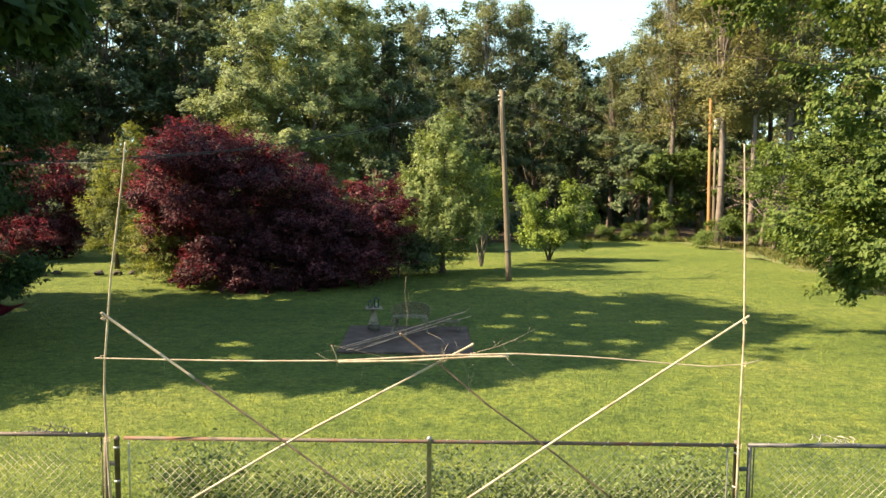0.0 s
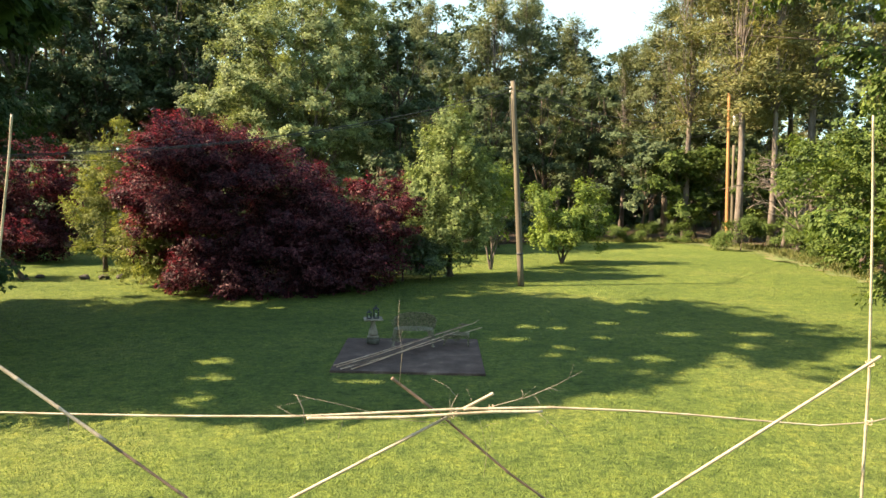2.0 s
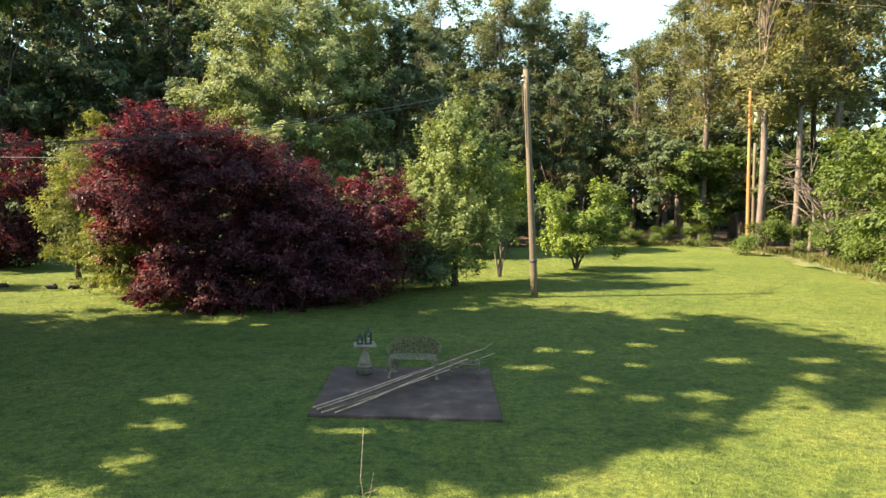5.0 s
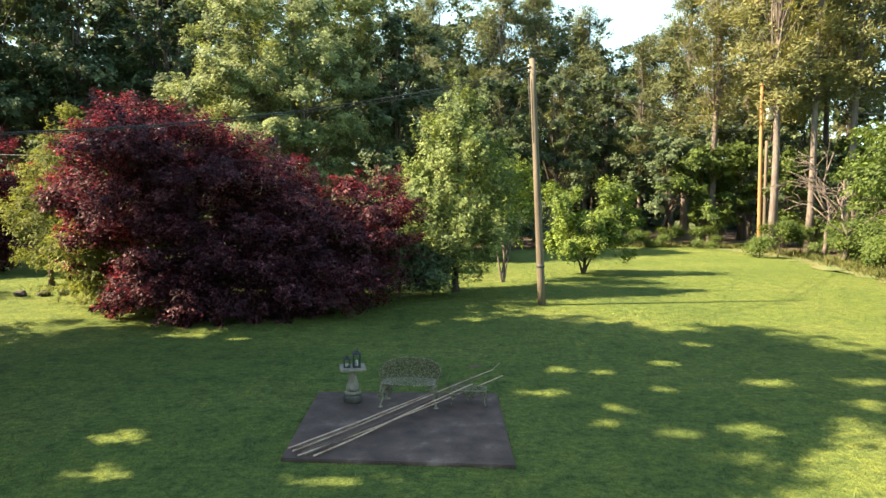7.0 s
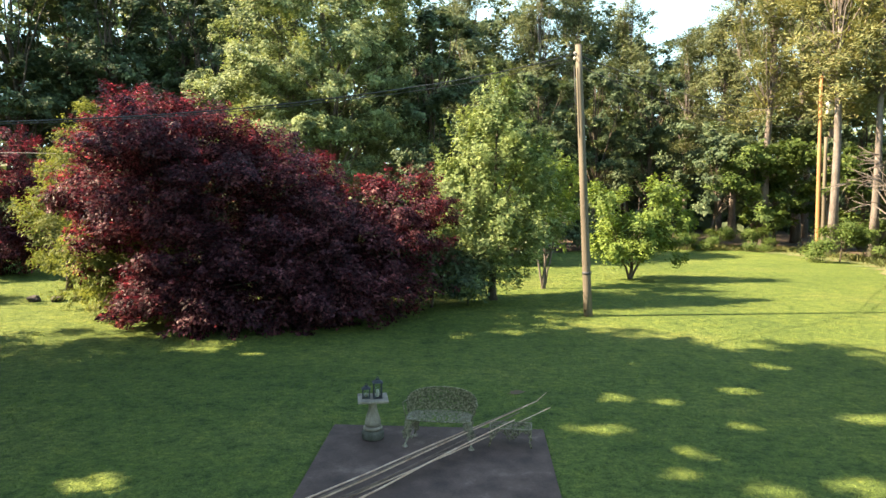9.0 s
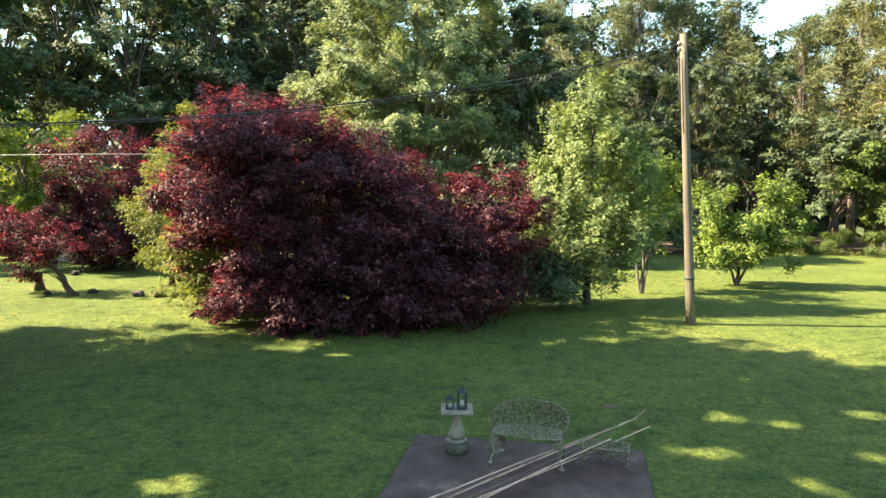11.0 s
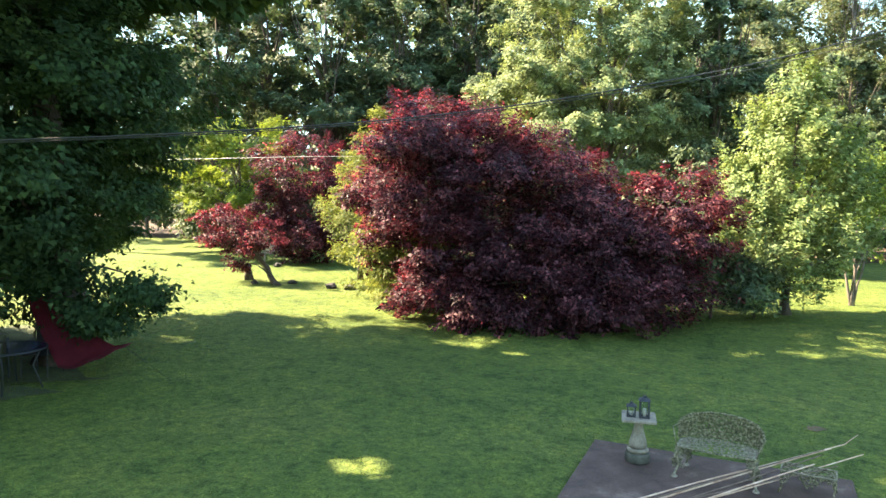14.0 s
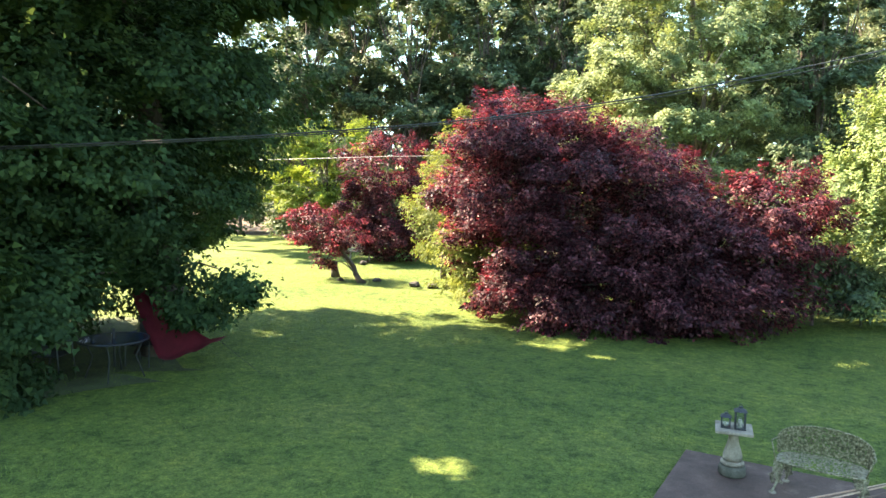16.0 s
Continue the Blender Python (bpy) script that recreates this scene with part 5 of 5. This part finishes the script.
def iron_bench(x, y, turn):
    """Back, seat and arms curve round the sitter; z runs up from the slab."""
    rng = np.random.default_rng(7)
    ob = thing("garden_bench", x, y, TOP, "pale weathered cast-iron bench with an openwork fern back, on the slab", "bench", turn=turn)

    def rim(u):
        a = math.pi * (0.02 + 0.96 * u)
        return -0.465 * math.cos(a), 0.05 + 0.24 * math.sin(a) ** 0.75

    def back(u, v):
        bx, by = rim(u)
        top = 0.42 + 0.26 * math.sin(math.pi * (0.08 + 0.84 * u)) ** 0.6
        z = 0.38 + (top - 0.38) * v
        n = unit(np.array([[-bx * 0.6, -0.6, 0.12]]))[0]
        return (bx * (1 + 0.05 * v), by + 0.07 * v, z), n

    def seat(u, v):
        bx, by = rim(u)
        fy = -0.19 - 0.05 * math.sin(math.pi * u)
        return (bx * 0.95, fy + (by - 0.02 - fy) * v, 0.365 + 0.012 * math.sin(v * 3.0)), (0, 0, 1)

    part("backrest", tri_mesh("backrest", *openwork(rng, back, 2300, 0.042, 0.016)), LICHEN_IRON, ob, "mossy openwork back of cast ferns")
    us = np.linspace(0, 1, 30)
    part("back_rim", tube("back_rim", [back(u, 1.0)[0] for u in us], [0.009] * 30, 7), LICHEN_IRON, ob)
    part("lower_rim", tube("lower_rim", [back(u, 0.05)[0] for u in us], [0.008] * 30, 7), LICHEN_IRON, ob)
    for u in (0.0, 1.0):
        p = back(u, 1.0)[0]
        f = seat(u, 0.0)[0]
        arc = [p, (p[0] * 1.06, (p[1] + f[1]) / 2 - 0.03, p[2] + 0.02), (f[0] * 1.08, f[1] + 0.03, 0.5), (f[0], f[1], 0.37)]
        part("arm", tube("arm", arc, [0.007, 0.008, 0.008, 0.008], 7), LICHEN_IRON, ob)
    part("seat", tri_mesh("seat", *openwork(rng, seat, 1500, 0.034, 0.006)), IRON, ob, "pierced seat")
    part("seat_rim", tube("seat_rim", [seat(u, 0.0)[0] for u in us] + [seat(u, 1.0)[0] for u in us[::-1]] + [seat(0, 0)[0]], [0.009] * 61, 7), LICHEN_IRON, ob)
    for sx, sy, flare in ((-0.42, -0.17, 0.06), (0.42, -0.17, 0.06), (-0.36, 0.16, 0.05), (0.36, 0.16, 0.05)):
        fx, fy = sx + math.copysign(flare * 0.5, sx), sy + math.copysign(flare, sy)
        path = [(sx, sy, 0.37), (sx * 1.04, sy * 1.1, 0.27), (sx * 0.98, sy * 0.98, 0.14), (fx, fy, 0.035), (fx * 1.02, fy * 1.08, 0.012)]
        leg = part("leg", tube("leg", path, [0.02, 0.017, 0.014, 0.014, 0.022], 8), IRON, ob)
        part("leaf_casting", tri_mesh("leaf_casting", *openwork(rng, lambda u, v: ((sx * (1 + 0.05 * math.sin(u * 6)) + 0.12 * (v - 0.5), sy + 0.02 * math.cos(u * 5), 0.1 + 0.26 * u), (0.2, -1, 0.1)), 120, 0.045, 0.008)), IRON, leg)
        foot = part("foot", lathe_bm([(0.04, 0), (0.042, 0.012), (0.024, 0.026)], 12), STONE, leg, "worn whitish foot")
        foot.location = (fx, fy, 0)
    return ob


iron_bench(-0.81, 17.46, -3)


def iron_table(x, y, turn):
    rng = np.random.default_rng(9)
    ob = thing("garden_table", x, y, TOP, "low cast-iron table with openwork sides, under the canes", "table", turn=turn)
    w, d, h = 0.56, 0.3, 0.25
    part("tabletop", tri_mesh("tabletop", *openwork(rng, lambda u, v: (((u - 0.5) * w, (v - 0.5) * d, h), (0, 0, 1)), 240, 0.05, 0.006)), LICHEN_IRON, ob)
    for sy in (-1, 1):
        part("apron", tri_mesh("apron", *openwork(rng, lambda u, v: (((u - 0.5) * w, sy * d / 2, h - 0.16 * v * (0.6 + 0.4 * math.cos(u * 12))), (0, 1, 0)), 150, 0.045, 0.006)), LICHEN_IRON, ob)
    for sx in (-1, 1):
        part("apron", tri_mesh("apron", *openwork(rng, lambda u, v: ((sx * w / 2, (u - 0.5) * d, h - 0.16 * v), (1, 0, 0)), 50, 0.05, 0.005)), LICHEN_IRON, ob)
    edge = [(-w / 2, -d / 2, h), (w / 2, -d / 2, h), (w / 2, d / 2, h), (-w / 2, d / 2, h)]
    for a, b in zip(edge, edge[1:] + edge[:1]):
        rod("rim", a, b, 0.009, IRON, ob, 6)
    for sx in (-1, 1):
        for sy in (-1, 1):
            part("leg", tube("leg", [(sx * w * 0.48, sy * d * 0.46, h), (sx * w * 0.5, sy * d * 0.5, h * 0.6), (sx * w * 0.46, sy * d * 0.45, h * 0.3), (sx * w * 0.52, sy * d * 0.54, 0)], [0.014, 0.011, 0.009, 0.012], 6), LICHEN_IRON, ob)


iron_table(0.16, 17.5, -4)

# dry canes lying from the slab's corner up over the low table
rng = np.random.default_rng(12)
CANES = [((-2.30, 15.33, 0.065), (0.58, 18.48, 0.35), 0.020), ((-2.22, 15.23, 0.065), (0.42, 18.22, 0.36), 0.021), ((-2.12, 15.10, 0.062), (0.79, 18.52, 0.25), 0.018),
         ((-2.03, 15.12, 0.062), (0.30, 17.95, 0.345), 0.018), ((-2.17, 15.24, 0.10), (0.34, 18.10, 0.37), 0.017), ((-1.91, 15.08, 0.062), (0.22, 17.64, 0.335), 0.022),
         ((-2.08, 15.16, 0.085), (0.46, 17.72, 0.33), 0.015)]
for k, (a, b, r) in enumerate(CANES):
    a, b = np.array(a), np.array(b)
    mid = (a + b) / 2 + np.array([rng.normal() * 0.03, rng.normal() * 0.03, 0.0])
    me = culm("cane", [a, (a + mid) / 2 + np.array([0, 0, -0.015]), mid, (mid + b) / 2, b], r * 0.58, r * 0.34, 0.3, 8, 0.003, k + 3)
    # three canes are darker: the shadow within the pile is in their colour
    tagged(part("cane", me, DARK_BAMBOO if k in (3, 4, 6) else CANE), "long dry cane leaning over the low iron table", "cane", "canes piled on the slab")
tagged(part("twig", tube("twig", [(0.575, 18.475, 0.348), (0.64, 18.6, 0.37), (0.75, 18.78, 0.41)], [0.007, 0.006, 0.004], 5), CANE), "thin bent twig at a dry cane's tip", "twig")
sheet("bare_patch", [(0.2, 20.0), (0.34, 19.95), (0.46, 20.02), (0.5, 20.13), (0.38, 20.2), (0.26, 20.22), (0.18, 20.1)], 0.016, BARE_EARTH, "bare reddish earth patch in the lawn", "bare earth", 0.11, 4)

# ---------------------------------------------------------------- poles and wires
pole = thing("utility_pole", 2.73, 28.15, 0, "weathered wooden utility pole leaning slightly on the lawn", "utility pole")
us = np.linspace(0, 1, 9)
part("shaft", tube("shaft", [(-0.40 * u, 0.55 * u, -0.2 + 8.0 * u) for u in us], [0.128 - 0.038 * u for u in us], 14), POLE_WOOD, pole)
b = part("band", lathe_bm([(0.124, 1.2), (0.132, 1.21), (0.132, 1.27), (0.124, 1.28)], 16), DARK_STEEL, pole)
b.location = (-0.07, 0.09, 0)
rod("cable_riser", (-0.42, 0.28, 5.2), (-0.52, 0.42, 7.2), 0.014, CABLE, pole, 5)
for z in (7.45, 7.6):
    i = part("insulator", lathe_bm([(0.02, 0), (0.04, 0.01), (0.028, 0.04), (0.042, 0.05), (0.02, 0.09)], 12), WHITE_PAINT, pole)
    i.matrix_basis = pose(-0.5, 0.5, z - 0.1)
part("pole_cap", lathe_bm([(0.09, 7.79), (0.094, 7.80), (0.03, 7.815)], 14), DARK_STEEL, pole).location = (-0.40, 0.55, 0)


def wire(points, r, material, label, sag=0.0):
    p = np.array(points, float)
    s = np.linspace(0, 1, len(p))
    t = np.linspace(0, 1, 40)
    q = np.stack([np.interp(t, s, p[:, k]) for k in range(3)], axis=1)
    if len(p) > 2:
        ker = np.array([0.25, 0.5, 0.25])
        for _ in range(14):
            q[1:-1] = q[:-2] * ker[0] + q[1:-1] * ker[1] + q[2:] * ker[2]
    q[:, 2] -= sag * np.sin(t * math.pi)
    tagged(part("wire", tube("wire", q, [r] * 40, 5), material), label, "wire", "wires on the poles")


wire([(2.3, 28.65, 7.55), (1, 27.1, 6.95), (-0.69, 25.2, 6.25), (-3.75, 21.7, 5.22), (-6.5, 18.6, 4.5), (-10.8, 13.6, 3.9), (-17, 6.5, 3.5)], 0.0135, CABLE, "black twisted service cable from the pole over the lawn")
wire([(2.3, 28.65, 7.4), (0.9, 27.0, 6.78), (-0.8, 25.1, 6.1), (-3.8, 21.65, 5.16), (-6.5, 18.6, 4.47), (-10.8, 13.6, 3.87), (-17, 6.5, 3.47)], 0.008, CABLE, "thin black cable beside the service cable")
wire([(5, 43, 3.0), (-4, 36.5, 3.5), (-9, 33.4, 4.4), (-13.5, 31.0, 4.85), (-24.7, 29.6, 4.6), (-42, 29, 4.9)], 0.012, GREY_CABLE, "pale grey telephone wire over the plums")
wire([(2.4, 28.8, 7.5), (19.9, 52, 9.3)], 0.017, CABLE, "dark wire between the two poles", 0.9)
wire([(2.4, 28.8, 7.2), (19.9, 52, 8.2)], 0.015, CABLE, "thin wire between the two poles", 1.0)
wire([(20.0, 52, 10.6), (60, 58, 11.6)], 0.018, GREY_CABLE, "pale line wire running off from the new pole", 0.6)
wire([(20.0, 52, 9.3), (60, 58, 10.2)], 0.018, GREY_CABLE, "pale lower line wire running off from the new pole", 0.7)

new_pole = thing("utility_pole", 20.0, 52.0, 0, "new yellowish treated pole with a transformer at the wood's edge", "utility pole")
part("shaft", tube("shaft", [(-0.25 * u, 0, -0.2 + 11.0 * u) for u in us], [0.145 - 0.045 * u for u in us], 14), NEW_POLE, new_pole)
t = part("transformer", lathe_bm([(0.16, 0), (0.2, 0.03), (0.2, 0.62), (0.215, 0.64), (0.2, 0.68), (0.06, 0.72)], 20), WHITE_PAINT, new_pole, "pale grey transformer can")
t.location = (0.18, -0.28, 8.5)
for x in (0.1, 0.24):
    bush_i = part("bushing", lathe_bm([(0.025, 0), (0.045, 0.02), (0.03, 0.06), (0.045, 0.08), (0.02, 0.14)], 10), WHITE_PAINT, t)
    bush_i.location = (x - 0.17, 0, 0.69)
part("bracket", box_bm(0.1, 0.24, 0.06, 0.01, (0.02, -0.12, 8.8)), DARK_STEEL, new_pole)
brace = thing("brace_pole", 20.55, 52.5, 0, "shorter grey-brown pole standing beside the new pole", "pole")
part("shaft", tube("shaft", [(-0.12 * u, 0, -0.2 + 7.4 * u) for u in us], [0.13 - 0.03 * u for u in us], 12), POLE_WOOD, brace)
rod("guy_marker", (0.6, -0.3, 0), (0.42, -0.2, 2.3), 0.045, rough_material("yellow_plastic", [(0.3, (0.55, 0.5, 0.05)), (0.7, (0.65, 0.6, 0.08))], 5.0, 50.0, 0.5, 0.0), brace, 8, "yellow guy-wire cover")

# ---------------------------------------------------------------- far left of the lawn


def stone(x, y, s, seed, label="dark rock lying in the grass"):
    bm = bmesh.new()
    bmesh.ops.create_icosphere(bm, subdivisions=2, radius=s)
    for v in bm.verts:
        k = 1 + 0.45 * noise.noise(v.co / s * 1.3 + Vector((seed * 3.1, seed, 0)))
        v.co = Vector((v.co.x * k * 1.3, v.co.y * k, v.co.z * k * 0.75 + s * 0.35))
    ob = part("rock", bm, ROCK)
    ob.matrix_basis = pose(x, y, 0, 0, 0, seed * 50)
    tagged(ob, label, "rock", "rocks in the lawn")


for k, (x, y, s) in enumerate([(-14.45, 28.9, 0.17), (-13.75, 29.0, 0.2), (-17.6, 28.5, 0.13), (-16.4, 29.2, 0.14), (-13.2, 29.3, 0.16), (-20.6, 33.5, 0.18)]):
    stone(x, y, s, k + 1)
stump = thing("stump", -18.55, 29.3, 0, "short dark cut stump leaning in the grass", "stump")
part("wood", tube("wood", [(0, 0, -0.05), (-0.05, 0, 0.25), (-0.12, 0, 0.62)], [0.2, 0.15, 0.13], 12), BARK, stump)


def wooden_bench(x, y, turn):
    ob = thing("wooden_bench", x, y, 0, "old grey wooden slat bench beneath the purple plum", "bench", turn=turn)
    for k in range(4):
        part("seat_slat", box_bm(1.5, 0.1, 0.03, 0.006, (0, -0.2 + 0.12 * k, 0.44)), OLD_BOARD, ob)
    for k in range(4):
        part("back_slat", box_bm(1.5, 0.03, 0.09, 0.006, (0, 0.24 + 0.03 * k, 0.54 + 0.11 * k)), OLD_BOARD, ob)
    for sx in (-0.68, 0.68):
        part("leg", box_bm(0.07, 0.07, 0.62, 0.008, (sx, -0.2, 0.31)), OLD_BOARD, ob)
        post_ = part("rear_leg", box_bm(0.07, 0.07, 0.98, 0.008, (sx, 0.26, 0.48)), OLD_BOARD, ob)
        post_.rotation_euler = (radians(-5), 0, 0)
        part("arm", box_bm(0.09, 0.55, 0.035, 0.008, (sx, 0.02, 0.64)), OLD_BOARD, ob)
        part("rail", box_bm(0.05, 0.42, 0.07, 0.006, (sx, 0.02, 0.39)), OLD_BOARD, ob)


wooden_bench(-22.0, 34.9, 8)

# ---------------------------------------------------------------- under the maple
# this dark sheet puts the maple's shade into the ground's colour
sheet("shaded_ground", [(-11.3, 16.5), (-11.3, 15.7), (-11.6, 14.9), (-11.9, 14.2), (-12.8, 13.4), (-15, 12.6), (-17.8, 14), (-17.8, 18.6), (-15, 19.6), (-13.4, 18.3), (-12.3, 17.4)],
      0.014, SHADED_SOIL, "dark soil under the maple, with the tree's shade in its colour", "bare soil", 1.1, 6)


def glass_table(x, y):
    ob = thing("patio_table", x, y, 0, "round dark blue patio table on metal legs under the maple", "table")
    part("tabletop", lathe_bm([(0.56, 0.70), (0.58, 0.704), (0.58, 0.712), (0.56, 0.716)], 40), BLUE_GLASS, ob, "dark blue glass top")
    ring = [(0.585 * math.cos(a), 0.585 * math.sin(a), 0.708) for a in np.linspace(0, 2 * math.pi, 41)]
    part("rim", tube("rim", ring, [0.016] * 41, 7), BLACK, ob)
    for k in range(4):
        a = math.pi / 4 + k * math.pi / 2
        c, s = math.cos(a), math.sin(a)
        part("leg", tube("leg", [(0.5 * c, 0.5 * s, 0.695), (0.36 * c, 0.36 * s, 0.4), (0.5 * c, 0.5 * s, 0.0)], [0.014, 0.013, 0.014], 7), BLACK, ob)
    rod("umbrella_tube", (0, 0, 0.2), (0, 0, 0.9), 0.022, BLACK, ob, 8)


def patio_chair(x, y, turn):
    ob = thing("patio_chair", x, y, 0, "dark metal patio chair with a mesh seat under the maple", "chair", "chairs at the glass table", turn=turn)
    part("seat", box_bm(0.46, 0.44, 0.02, 0.008, (0, 0, 0.42)), BLACK, ob)
    b = part("backrest", box_bm(0.46, 0.02, 0.46, 0.008, (0, 0.25, 0.68)), BLACK, ob)
    for sx in (-0.24, 0.24):
        part("frame", tube("frame", [(sx, -0.24, 0), (sx, -0.22, 0.42), (sx, -0.2, 0.62), (sx, 0.2, 0.64), (sx, 0.27, 0.92)], [0.013] * 5, 7), DARK_STEEL, ob)
        part("leg", tube("leg", [(sx, 0.2, 0.42), (sx, 0.28, 0)], [0.013] * 2, 7), DARK_STEEL, ob)


glass_table(-11.9, 15.9)
patio_chair(-12.8, 15.3, 120)
patio_chair(-12.3, 16.75, 25)


def hammock():
    ob = thing("hammock", -11.9, 16.9, 0, "faded red cloth hammock sagging beside the maple's trunk", "hammock")
    bm = bmesh.new()
    n, m = 16, 8
    rows = []
    for i in range(n + 1):
        u = i / n
        row = []
        for j in range(m + 1):
            v = j / m - 0.5
            s = min(1.0, u * 1.25)
            mid = np.array([-0.75 + 1.85 * u, -0.1 * u, 1.40 - 0.98 * s ** 0.8 + 0.25 * max(0.0, u - 0.8)])
            side = np.array([0.12 + 0.68 * u, 0.18 + 0.55 * u, 0.06 + 0.38 * u])
            mid += side * v + np.array([0, 0, 0.18 * u * v * v + 0.02 * math.sin(v * 17 + u * 4)])
            row.append(bm.verts.new(mid))
        rows.append(row)
    for a, b in zip(rows, rows[1:]):
        for j in range(m):
            bm.faces.new((a[j], a[j + 1], b[j + 1], b[j])).smooth = True
    bmesh.ops.solidify(bm, geom=bm.faces[:], thickness=0.012)
    part("sling", bm, RED_CLOTH, ob)
    rod("rope", (-0.75, 0, 1.45), (-1.0, 0.55, 2.0), 0.012, CANE, ob, 6)
    rod("rope", (1.45, 0.15, 0.66), (1.9, 0.7, 0.0), 0.004, CABLE, ob, 5)


hammock()
